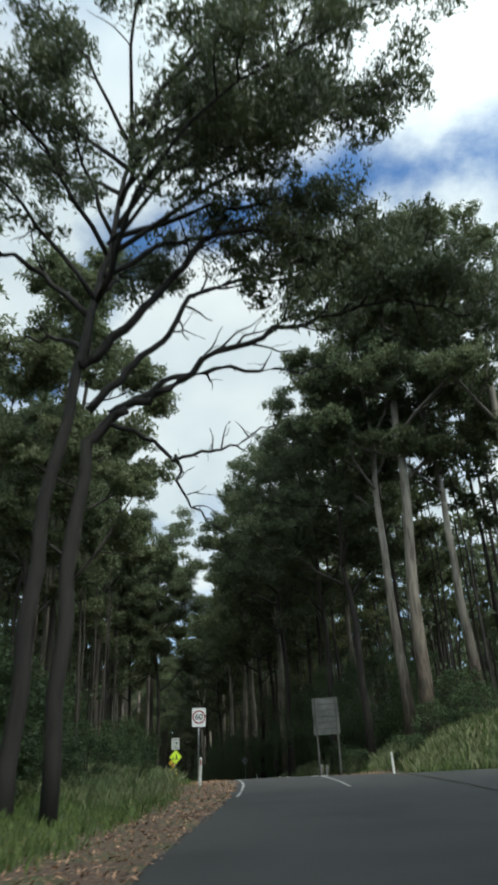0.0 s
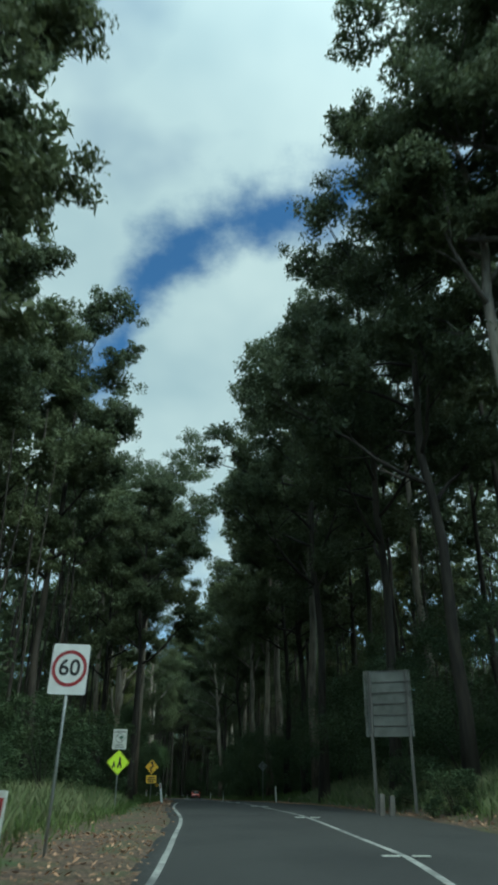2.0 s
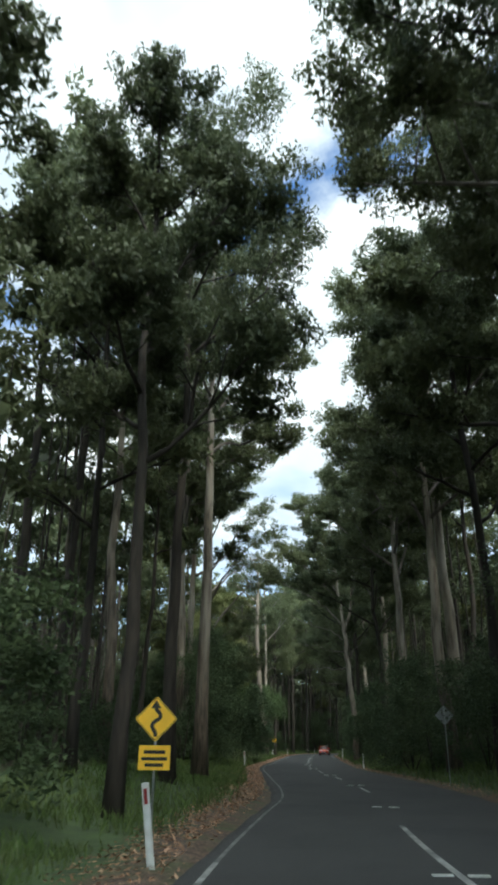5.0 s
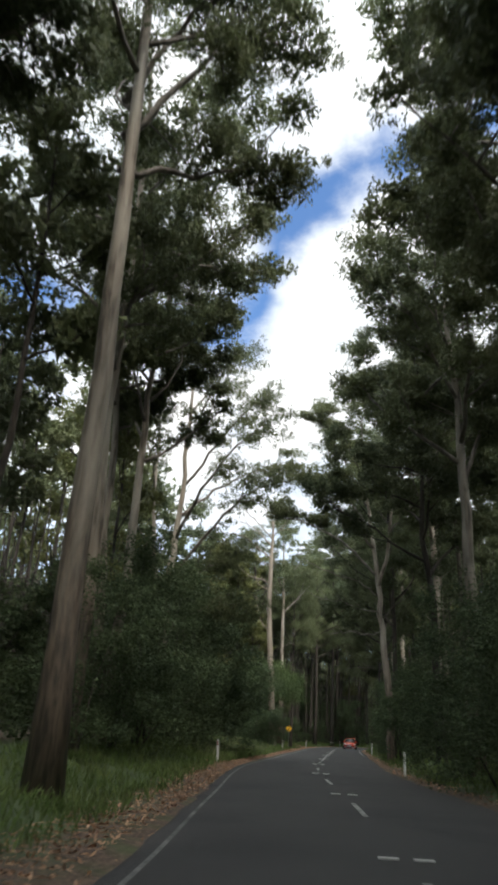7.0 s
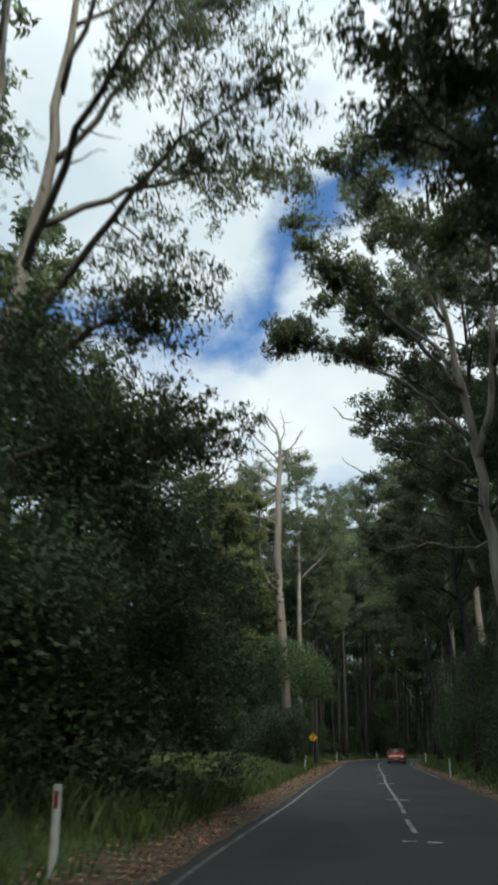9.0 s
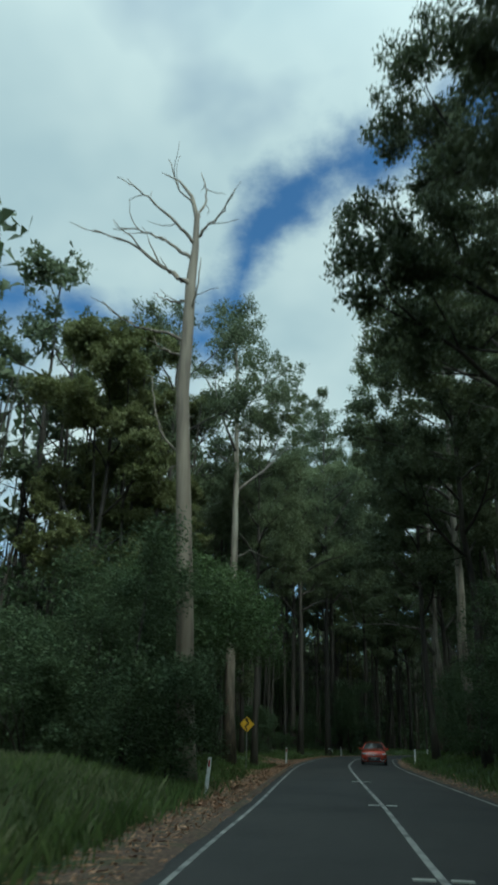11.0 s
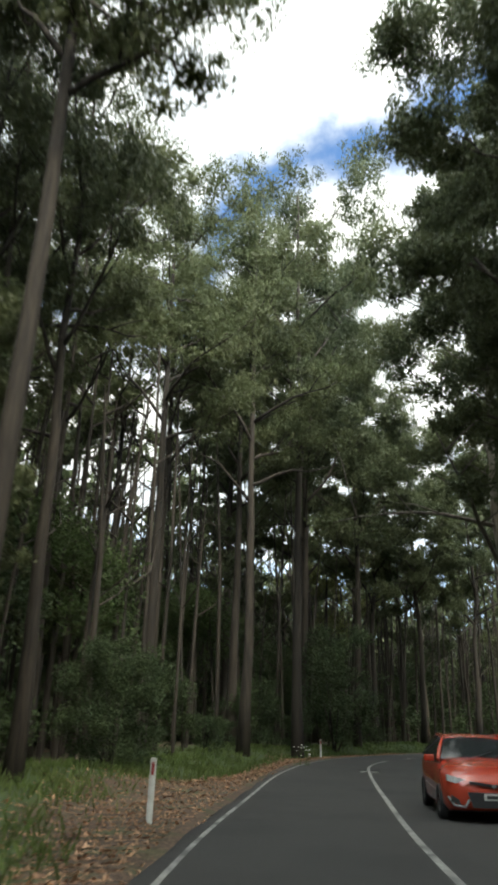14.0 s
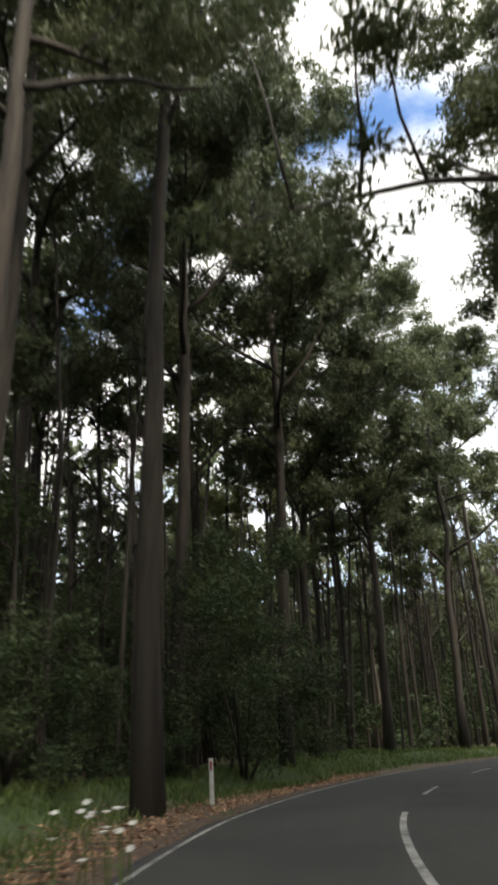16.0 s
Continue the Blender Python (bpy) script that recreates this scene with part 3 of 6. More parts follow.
# ---- trees ----
def leaf_cloud(rng, centres, radii, counts, size, flat=0.75, droop=0.8, lean_mesh=True):
    """Verts and faces of small leaf sprays strewn through clumps; droop turns their long axis down."""
    c = np.repeat(np.asarray(centres, float), counts, axis=0)
    r = np.repeat(np.asarray(radii, float), counts)
    n = len(c)
    d = rng.normal(size=(n, 3))
    d /= np.linalg.norm(d, axis=1)[:, None]
    rad = r * rng.random(n) ** 0.55 * (0.80 + 0.32 * rng.random(n))
    shape = np.repeat(0.70 + 0.60 * rng.random((len(centres), 3)), counts, axis=0)
    pos = c + d * rad[:, None] * shape * np.array([1, 1, flat])
    ax = rng.normal(size=(n, 3)) * np.array([1, 1, 0.6]) + np.array([0, 0, -1.0]) * droop * 1.6
    ax /= np.linalg.norm(ax, axis=1)[:, None]
    nor = np.cross(ax, rng.normal(size=(n, 3)))
    nor /= np.linalg.norm(nor, axis=1)[:, None] + 1e-9
    ln = (size[0] * (0.6 + 0.8 * rng.random(n)))[:, None]
    wd = (size[1] * (0.6 + 0.8 * rng.random(n)))[:, None]
    if lean_mesh:
        v = np.stack([pos - ax * ln * 0.5 + nor * wd * 0.42, pos + ax * ln * 0.5, pos - ax * ln * 0.28 - nor * wd * 0.5], 1).reshape(-1, 3)
        return v, np.arange(3 * n).reshape(-1, 3)
    side = np.cross(nor, ax)
    v = np.stack([pos - ax * ln * 0.5, pos + nor * wd * 0.5 + ax * ln * 0.05, pos + ax * ln * 0.5, pos - nor * wd * 0.5 + side * wd * 0.25], 1).reshape(-1, 3)
    f = np.arange(4 * n).reshape(-1, 4)
    return v, f


def foliage(rng, centres, radii, counts, size, flat=0.75, droop=0.8, core=0.35, tufts=8):
    """Leaf clumps built of rounded tufts over a denser heart, so that their outline is scalloped and they close up as real ones do."""
    cen, rad = np.asarray(centres, float), np.asarray(radii, float)
    d = rng.normal(size=(len(cen), tufts, 3))
    d[:, :, 2] = np.abs(d[:, :, 2]) * 0.9 - 0.30
    d /= np.linalg.norm(d, axis=2)[:, :, None]
    reach = rng.uniform(0.45, 1.0, (len(cen), tufts))
    tuft = (cen[:, None] + d * (rad[:, None] * reach)[:, :, None] * np.array([1, 1, flat * 1.05])).reshape(-1, 3)
    small = (rad[:, None] * rng.uniform(0.26, 0.46, (len(cen), tufts))).ravel()
    share = np.maximum(np.repeat(np.asarray(counts), tufts) / tufts * (small / np.repeat(rad, tufts) / 0.36) ** 2, 3).astype(int)
    a = leaf_cloud(rng, tuft, small, share, size, 0.8, droop)
    if not core:
        return a
    b = leaf_cloud(rng, cen, rad * 0.62, (np.asarray(counts) * core).astype(int), (size[0] * 1.5, size[1] * 1.7), flat, 0.4)
    return np.concatenate([a[0], b[0]]), np.concatenate([a[1], b[1] + len(a[0])])


def quick_mesh(name, v, f, mat):
    me = bpy.data.meshes.new(name)
    me.vertices.add(len(v))
    me.vertices.foreach_set("co", np.asarray(v, np.float32).ravel())
    k = f.shape[1]
    me.loops.add(f.size)
    me.loops.foreach_set("vertex_index", f.ravel().astype(np.int32))
    me.polygons.add(len(f))
    me.polygons.foreach_set("loop_start", np.arange(0, f.size, k, dtype=np.int32))
    me.polygons.foreach_set("loop_total", np.full(len(f), k, np.int32))
    me.materials.append(mat)
    me.update(calc_edges=True)
    return me


def bent(rng, start, heading, rise, length, n=6, sag=0.0, wob=0.08):
    """Points of a limb: it sets out along heading and bends up or down."""
    pts = [np.array(start, float)]
    d = np.array([math.cos(heading) * math.cos(rise), math.sin(heading) * math.cos(rise), math.sin(rise)])
    for k in range(n):
        d = d + rng.normal(size=3) * wob + np.array([0, 0, sag])
        d /= np.linalg.norm(d)
        pts.append(pts[-1] + d * length / n)
    return np.array(pts)


def gum(seed, H=30.0, diam=0.6, R=6.0, base=0.42, limbs=11, per=120, leaf=(0.55, 0.20), bark=None, leaves=None, lean=(0, 0), wob=0.010, clump=0.22, label="", group="roadside gum trees", split=True, sides=10, subs=3, core=0.35, flat=0.75):
    """A tall eucalypt: trunk, limbs and a crown of hanging leaf clumps."""
    rng = np.random.default_rng(seed)
    bark, leaves = bark or M_BARK, leaves or M_LEAF
    tree = empty("gum_tree", label or "tall gum tree with a bare straight trunk and high crown", "tree", group)
    n = 15
    zs = np.linspace(0, 1, n) ** 0.9
    off = np.cumsum(rng.normal(size=(n, 2)) * wob * H * 0.35, axis=0)
    off -= off[0]
    path = np.stack([off[:, 0] + lean[0] * zs * H, off[:, 1] + lean[1] * zs * H, zs * H * 0.93 - 0.5 * (zs == 0)], 1)
    rad = diam / 2 * (1 - 0.80 * zs) + diam * 0.20 * np.exp(-zs * 26)
    cents, rads = [], []
    pieces = []
    for k in range(limbs):
        u = (k + 0.5 * rng.random()) / limbs
        hz = base + (0.93 - base) * u
        at = np.array([np.interp(hz, zs, path[:, a]) for a in range(3)])
        r0 = float(np.interp(hz, zs, rad)) * 0.62
        head = k * 2.4 + rng.normal() * 0.4
        size = R * (0.84 - 0.34 * max(u - 0.45, 0)) * (0.70 + 0.33 * rng.random())
        pts = bent(rng, at, head, radians(rng.uniform(18, 52)), size * 1.12, 6, 0.03, 0.13)
        got = [tube(pts, np.linspace(r0, r0 * 0.22, 7), 6)]
        cents += [pts[-1], pts[4] + rng.normal(size=3) * 0.06 * R]
        for j in range(subs):
            q = pts[2 + j]
            sub = bent(rng, q, head + rng.choice([-1, 1]) * rng.uniform(0.5, 1.2), radians(rng.uniform(5, 55)), size * rng.uniform(0.35, 0.6), 4, 0.02, 0.16)
            got.append(tube(sub, np.linspace(r0 * 0.45, r0 * 0.12, 5), 5))
            cents.append(sub[-1])
        pieces.append(joined(got))
    for hz in (0.68, 0.78, 0.86, 0.93):
        cents.append(np.array([np.interp(max(hz, base + 0.1), zs, path[:, a]) for a in range(3)]) + rng.normal(size=3) * 0.07 * R)
    for j in range(3):
        cents.append(path[-1] + rng.normal(size=3) * np.array([0.16, 0.16, 0.05]) * R - np.array([0, 0, 0.01 * H]))
    if split:
        part("trunk", mesh_of("trunk", *tube(path, rad, sides), bark, smooth=True), None, tree)
        for p in pieces:
            part("limb", mesh_of("limb", *p, M_LIMB if bark is M_BARK else bark, smooth=True), None, tree)
    else:
        part("trunk", mesh_of("trunk", *joined([tube(path, rad, sides)] + pieces), bark, smooth=True), None, tree)
    cents = np.array(cents)
    rads = R * clump * (0.7 + 0.6 * rng.random(len(cents)))
    counts = np.maximum((per * (rads / (R * clump)) ** 2).astype(int), 8)
    part("crown", quick_mesh("crown", *foliage(rng, cents, rads, counts, leaf, flat, core=core), leaves), None, tree)
    return tree


def dead_tree():
    """A bleached dead gum: a straight bole that forks high into curved bare limbs."""
    rng = np.random.default_rng(77)
    tree = empty("dead_tree", "bare dead tree with a bleached trunk and broken branches", "dead tree")
    path = np.array([(0.98, 0, -0.4), (0.93, 0, 0.6), (0.78, 0.05, 3), (0.52, 0.1, 7), (0.22, 0.1, 11), (-0.02, 0.0, 15), (0.02, 0.05, 18), (0.0, 0.1, 20.6), (0.12, 0.1, 22.4), (0.10, 0.1, 24.2), (-0.25, 0.2, 25.6), (-1.0, 0.3, 26.8), (-2.0, 0.4, 27.6)])
    part("trunk", mesh_of("trunk", *tube(path, [0.50, 0.40, 0.345, 0.325, 0.30, 0.275, 0.26, 0.235, 0.17, 0.13, 0.09, 0.055, 0.02], 12), M_DEAD, smooth=True), None, tree)
    limbs = [
        ([(0, 0, 20.3), (-0.7, -0.2, 20.9), (-1.6, -0.5, 21.6), (-2.9, -0.8, 22.6), (-4.6, -1.0, 23.4)], 0.14, 5),
        ([(0.05, 0.1, 21.8), (-0.7, 0.4, 22.6), (-1.9, 0.8, 23.9), (-3.2, 1.1, 24.8), (-4.8, 1.3, 25.3)], 0.10, 5),
        ([(0.1, 0.1, 22.6), (-0.5, -0.3, 23.4), (-1.5, -0.7, 24.4), (-2.5, -1.0, 25.4), (-3.6, -1.2, 26.2)], 0.09, 4),
        ([(0.1, 0.1, 23.0), (0.8, 0.0, 23.6), (1.5, -0.1, 24.2), (2.0, -0.2, 25.3)], 0.08, 3),
        ([(0.1, 0.1, 24.0), (0.3, 0.6, 25.4), (0.2, 1.0, 26.8), (-0.2, 1.2, 28.0)], 0.07, 3),
        ([(-0.1, 0.1, 25.0), (-0.9, -0.3, 26.0), (-1.3, -0.6, 27.4)], 0.05, 2),
        ([(-0.05, 0, 16.7), (-0.7, 0.1, 17.0), (-1.4, 0.1, 17.3), (-1.6, 0.2, 17.9)], 0.085, 1),
        ([(-0.05, 0, 17.4), (-1.1, -0.2, 17.9), (-2.3, -0.4, 18.2), (-3.2, -0.6, 18.8), (-3.9, -0.7, 19.5)], 0.08, 2),
        ([(0.0, 0, 19.5), (-0.6, 0.3, 19.7), (-1.4, 0.5, 20.0), (-2.0, 0.6, 20.6)], 0.07, 1),
        ([(0.02, 0, 18.9), (0.5, -0.4, 19.8), (0.7, -0.7, 21.2)], 0.06, 1),
        ([(0.16, 0.05, 12.0), (-0.8, 0.2, 12.9), (-1.4, 0.3, 14.6), (-1.6, 0.3, 16.0)], 0.05, 1),
    ]
    for pts, r0, twigs in limbs:
        p = np.array(pts, float)
        u = np.linspace(0, len(p) - 1, 4 * len(p) - 3)
        q = np.stack([np.interp(u, np.arange(len(p)), p[:, a]) for a in range(3)], 1)
        q[1:-1] = (q[:-2] + 2 * q[1:-1] + q[2:]) / 4 + rng.normal(size=(len(q) - 2, 3)) * 0.035
        got = [tube(q, np.linspace(r0, 0.02, len(q)), 7)]
        run = q[-1] - q[0]
        head = math.atan2(run[1], run[0])
        for j in range(twigs):
            k = int(len(q) * (0.35 + 0.6 * j / max(twigs, 1)))
            got.append(tube(bent(rng, q[k], head + rng.choice([-1, 1]) * rng.uniform(0.3, 1.0), radians(rng.uniform(10, 60)), rng.uniform(0.8, 2.0), 5, 0.04, 0.18), np.linspace(r0 * 0.35, 0.011, 6), 5))
        part("branch", mesh_of("branch", *joined(got), M_DEAD, smooth=True), None, tree)
    return tree


def overhanging_tree(bx, by, bz):
    """The dark twin-trunked tree by the road whose crooked limbs reach over both lanes."""
    rng = np.random.default_rng(5)
    tree = empty("overhanging_tree", "dark twin-trunked tree with crooked limbs over the road", "tree")
    base = np.array([bx, by, bz])

    def crooked(points, n=4):
        p = np.array(points, float)
        q = [p[0]]
        for a_, b_ in zip(p[:-1], p[1:]):
            for k in range(1, n + 1):
                q.append(a_ + (b_ - a_) * k / n + rng.normal(size=3) * 0.055)
        return np.array(q)

    t1 = crooked([(-4.1, 15.2, bz - 0.4), (-3.95, 15.2, 3.9), (-3.6, 15.3, 7.1), (-3.1, 15.4, 10.3), (-2.6, 15.5, 13.6), (-2.2, 15.7, 17.5), (-2.0, 15.6, 20)])
    t2 = crooked([(-3.3, 15.6, bz - 0.4), (-3.2, 15.5, 4.0), (-2.9, 15.6, 7.2), (-2.1, 15.7, 8.3)])
    part("trunk", mesh_of("trunk", *tube(t1 - base, np.linspace(0.21, 0.04, len(t1)), 9), M_BARK_BLACK, smooth=True), None, tree)
    part("trunk", mesh_of("trunk", *tube(t2 - base, np.linspace(0.20, 0.13, len(t2)), 9), M_BARK_BLACK, smooth=True), None, tree)
    limbs = [
        ([(-3.2, 15.3, 9.4), (-2.1, 15.4, 10.6), (-1.1, 15.7, 12.2), (0.1, 15.9, 14.1), (2.1, 16.2, 14.8), (4.1, 16.4, 14.3), (6.0, 16.2, 13.2), (7.6, 16.0, 11.8)], 0.15, 1),
        ([(-2.9, 15.3, 8.0), (-2.0, 15.4, 9.3), (-1.1, 15.7, 10.3), (-0.3, 15.8, 11.9), (1.0, 16.2, 12.8), (3.0, 17.0, 13.4), (5.0, 17.8, 13.2)], 0.12, 1),
        ([(-2.4, 15.7, 8.1), (-1.2, 15.8, 8.7), (0.1, 15.9, 9.7), (1.7, 15.9, 10.6), (3.5, 15.7, 10.9), (5.5, 15.3, 11.2), (7.2, 15.2, 10.6)], 0.13, 1),
        ([(-2.5, 15.6, 7.8), (-1.46, 15.6, 7.3), (-0.7, 15.8, 6.8), (0.2, 15.9, 6.9), (0.85, 16.0, 7.2), (1.7, 16.0, 7.7)], 0.07, 0),
        ([(-0.7, 15.8, 6.85), (-0.6, 15.8, 6.1), (-0.3, 15.85, 5.4), (0.5, 16.0, 4.8)], 0.045, 0),
        ([(-2.1, 15.7, 8.3), (-0.8, 16.2, 9.4), (0.8, 17.0, 10.2), (2.6, 18.0, 10.6), (4.2, 19.0, 11.4)], 0.10, 0),
        ([(-3.0, 15.4, 11), (-4.4, 15.0, 12.4), (-6.0, 14.8, 13.4), (-7.4, 14.6, 14.6)], 0.10, 1),
        ([(-2.8, 15.5, 12.6), (-1.2, 16.4, 14.4), (0.8, 17.6, 16.0), (3.0, 18.6, 17.4), (5.0, 19.2, 18.0)], 0.10, 2),
        ([(-2.5, 15.6, 14.5), (-0.8, 15.0, 16.8), (1.4, 14.6, 18.4), (3.6, 14.6, 19.6)], 0.09, 2),
        ([(-2.4, 15.7, 16), (-3.8, 16.6, 17.8), (-5.6, 17.6, 19.2)], 0.08, 2),
        ([(-2.2, 15.7, 17.5), (-1.0, 16.8, 19.6), (0.6, 17.8, 21.4)], 0.07, 2),
        ([(-3.2, 15.4, 10), (-4.6, 16.6, 11.4), (-6.2, 18.0, 12.2)], 0.09, 0),
        ([(-2.8, 15.5, 12), (-2.6, 17.0, 13.8), (-2.0, 19.0, 15.4)], 0.08, 2),
        ([(-2.9, 15.4, 11.6), (-1.5, 13.2, 13.6), (0.8, 11.6, 15.0), (3.4, 10.6, 15.8)], 0.09, 2),
        ([(-2.7, 15.5, 13.4), (-4.2, 13.4, 15.6), (-6.0, 11.6, 17.0)], 0.08, 2),
        ([(-2.4, 15.6, 15.6), (-0.8, 13.4, 17.8), (1.6, 12.0, 19.4), (4.2, 11.4, 20.2)], 0.08, 2),
        ([(-2.2, 15.7, 17.8), (0.6, 16.0, 20.2), (3.6, 16.4, 21.4), (6.4, 16.6, 21.8)], 0.08, 2),
        ([(-2.2, 15.7, 17.0), (1.0, 15.0, 20.0), (4.5, 14.6, 22.5), (8.0, 14.4, 23.5)], 0.08, 2),
        ([(-2.6, 15.5, 14.2), (-3.6, 14.4, 17.0), (-4.0, 13.6, 19.2)], 0.07, 2),
        ([(-2.4, 15.6, 15.4), (-1.2, 14.6, 17.0), (0.2, 13.8, 18.0)], 0.07, 2),
        ([(-2.1, 15.7, 18.0), (-3.5, 14.5, 21.0), (-5.5, 13.5, 23.0)], 0.07, 2),
        ([(-2.0, 15.7, 19.0), (-0.5, 15.5, 22.0), (1.5, 15.2, 25.0), (3.0, 15.0, 26.0)], 0.07, 2),
        ([(-2.2, 15.6, 17.0), (-5.0, 15.5, 19.5), (-8.0, 15.4, 21.0)], 0.08, 2),
        ([(-2.9, 15.4, 11.6), (-5.0, 14.4, 14.5), (-7.0, 13.8, 17.0)], 0.08, 2),
        ([(-2.6, 15.5, 13.4), (1.5, 15.2, 16.5), (4.0, 15.0, 18.5), (6.5, 14.8, 19.5)], 0.09, 2),
        ([(-2.1, 15.7, 18.5), (1.4, 13.6, 21.5), (4.4, 12.4, 22.8), (6.6, 11.6, 22.6)], 0.07, 2),
        ([(-2.2, 15.7, 18.0), (-1.6, 12.8, 20.6), (-0.6, 10.8, 21.6)], 0.07, 2),
        ([(-2.7, 15.5, 13.8), (-0.6, 14.2, 15.2), (1.0, 13.2, 15.6), (2.6, 12.4, 15.4)], 0.07, 2),
        ([(-2.6, 15.5, 14.0), (0.4, 16.8, 16.4), (3.6, 17.6, 17.0), (6.8, 18.0, 16.4)], 0.10, 2),
    ]
    cents = []
    for pts, r0, leafy in limbs:
        main = crooked(pts) - base
        n = len(main)
        got = [tube(main, np.linspace(r0, 0.02, n), 7)]
        run = main[-1] - main[0]
        head = math.atan2(run[1], run[0])
        for j in range(n // 3, n):
            if leafy == 0 and j % 2:
                continue
            sub = bent(rng, main[j], head + rng.choice([-1, 1]) * rng.uniform(0.3, 1.2), radians(rng.uniform(-15, 55)), rng.uniform(0.9, 2.2) * (1 if leafy else 0.4), 5, 0.0, 0.24)
            got.append(tube(sub, np.linspace(min(r0 * 0.4, 0.04), 0.008, 6), 5))
            tw = bent(rng, sub[2], head + rng.normal() * 1.2, radians(rng.uniform(-30, 50)), rng.uniform(0.4, 0.9), 3, 0, 0.3)
            got.append(tube(tw, [0.014, 0.011, 0.008, 0.005], 4))
            if leafy and j > n * (0.38 if leafy == 2 else 0.62):
                cents += [sub[-1], sub[3] + rng.normal(size=3) * 0.4, main[j] + rng.normal(size=3) * 0.6]
        part("limb", mesh_of("limb", *joined(got), M_BARK_BLACK, smooth=True), None, tree)
    cents = np.array(cents)
    rads = 0.6 + 0.65 * rng.random(len(cents))
    # darker leaf colour puts the shade of a backlit silhouette into this crown
    part("crown", quick_mesh("crown", *foliage(rng, cents, rads, np.full(len(cents), 175), (0.19, 0.075), 0.8, 1.1, 0.25, 6), M_LEAF_DARK), None, tree)
    tree.matrix_basis = pose(bx, by, bz)
    return tree


def drooping_gum():
    """The forked gum by the road whose low limbs hang their leaves out towards the lane."""
    rng = np.random.default_rng(15)
    tree = empty("gum_tree", "forked gum tree with low limbs and hanging leaves", "tree", "roadside gum trees")
    bx, by = -20.1, 116.6
    bz = float(ground_z(bx, by)[0])
    base = np.array([bx, by, bz])

    def wavy(points, n=4):
        p = np.array(points, float)
        q = [p[0]]
        for a_, b_ in zip(p[:-1], p[1:]):
            for k in range(1, n + 1):
                q.append(a_ + (b_ - a_) * k / n + rng.normal(size=3) * 0.05)
        return np.array(q) - base

    for pts, r0, r1 in (
        ([(bx, by, bz - 0.4), (-20.0, 116.6, 5), (-19.9, 116.7, 10), (-19.6, 116.8, 15), (-19.5, 116.6, 20), (-19.3, 116.6, 26)], 0.30, 0.06),
        ([(-19.95, 116.65, 7.5), (-20.8, 116.4, 10.5), (-21.3, 116.2, 15), (-21.5, 116.4, 20), (-21.8, 116.2, 25)], 0.17, 0.05),
    ):
        w = wavy(pts)
        part("trunk", mesh_of("trunk", *tube(w, np.linspace(r0, r1, len(w)), 10), M_BARK, smooth=True), None, tree)
    cents = []
    for pts, r0 in (
        ([(-19.9, 116.7, 6.8), (-18.2, 117.3, 7.9), (-17.0, 118.1, 8.5), (-15.7, 118.6, 8.1)], 0.09),
        ([(-19.9, 116.7, 8.6), (-18.0, 116.9, 10.2), (-17.0, 117.3, 10.9), (-16.3, 117.7, 11.3)], 0.11),
        ([(-19.9, 116.7, 9.8), (-17.6, 116.2, 12.2), (-15.4, 115.8, 14.4), (-13.3, 115.7, 15.4)], 0.13),
        ([(-19.8, 116.8, 12.0), (-17.8, 115.2, 14.8), (-15.4, 114.2, 17.0), (-13.2, 113.5, 18.4)], 0.12),
        ([(-19.7, 116.8, 13.5), (-18.0, 118.4, 15.8), (-16.0, 120.2, 17.6), (-14.4, 121.4, 18.4)], 0.11),
        ([(-19.6, 116.8, 15.5), (-17.4, 117.0, 18.6), (-15.8, 117.2, 20.8), (-14.6, 117.6, 21.8)], 0.10),
        ([(-19.5, 116.7, 18.0), (-17.8, 115.6, 21.4), (-16.0, 114.8, 24.0)], 0.09),
        ([(-19.4, 116.6, 20.5), (-18.4, 118.0, 23.4), (-17.0, 119.2, 25.6)], 0.08),
        ([(-19.4, 116.6, 22.0), (-19.8, 115.2, 25.0), (-19.4, 114.2, 27.4)], 0.07),
        ([(-20.9, 116.4, 11.0), (-22.6, 115.2, 13.8), (-24.2, 114.2, 15.8)], 0.09),
        ([(-21.2, 116.2, 14.0), (-20.6, 114.2, 16.6), (-19.6, 112.4, 18.4)], 0.08),
        ([(-21.4, 116.3, 17.0), (-23.2, 117.8, 19.8), (-24.8, 118.8, 21.6)], 0.08),
        ([(-21.6, 116.3, 20.0), (-20.6, 114.6, 22.8), (-19.2, 113.4, 24.4)], 0.07),
        ([(-21.7, 116.3, 22.0), (-22.8, 115.0, 25.0), (-23.6, 114.4, 27.0)], 0.06),
        ([(-20.0, 116.6, 6.0), (-20.9, 115.0, 7.8), (-21.6, 113.6, 9.4)], 0.07),
    ):
        main = wavy(pts)
        n = len(main)
        got = [tube(main, np.linspace(r0, 0.018, n), 7)]
        run = main[-1] - main[0]
        head = math.atan2(run[1], run[0])
        for j in range(3, n):
            sub = bent(rng, main[j], head + rng.choice([-1, 1]) * rng.uniform(0.3, 1.1), radians(rng.uniform(-12, 45)), rng.uniform(0.8, 1.9), 5, -0.03, 0.2)
            got.append(tube(sub, np.linspace(min(r0 * 0.4, 0.03), 0.007, 6), 5))
            if j > n * 0.35:
                cents += [sub[-1], sub[3] + rng.normal(size=3) * 0.25, main[j] + rng.normal(size=3) * 0.45]
        cents += [main[-1], main[-2]]
        part("limb", mesh_of("limb", *joined(got), M_LIMB, smooth=True), None, tree)
    cents = np.array(cents) - np.array([0, 0, 0.25])
    rads = 0.55 + 0.55 * rng.random(len(cents))
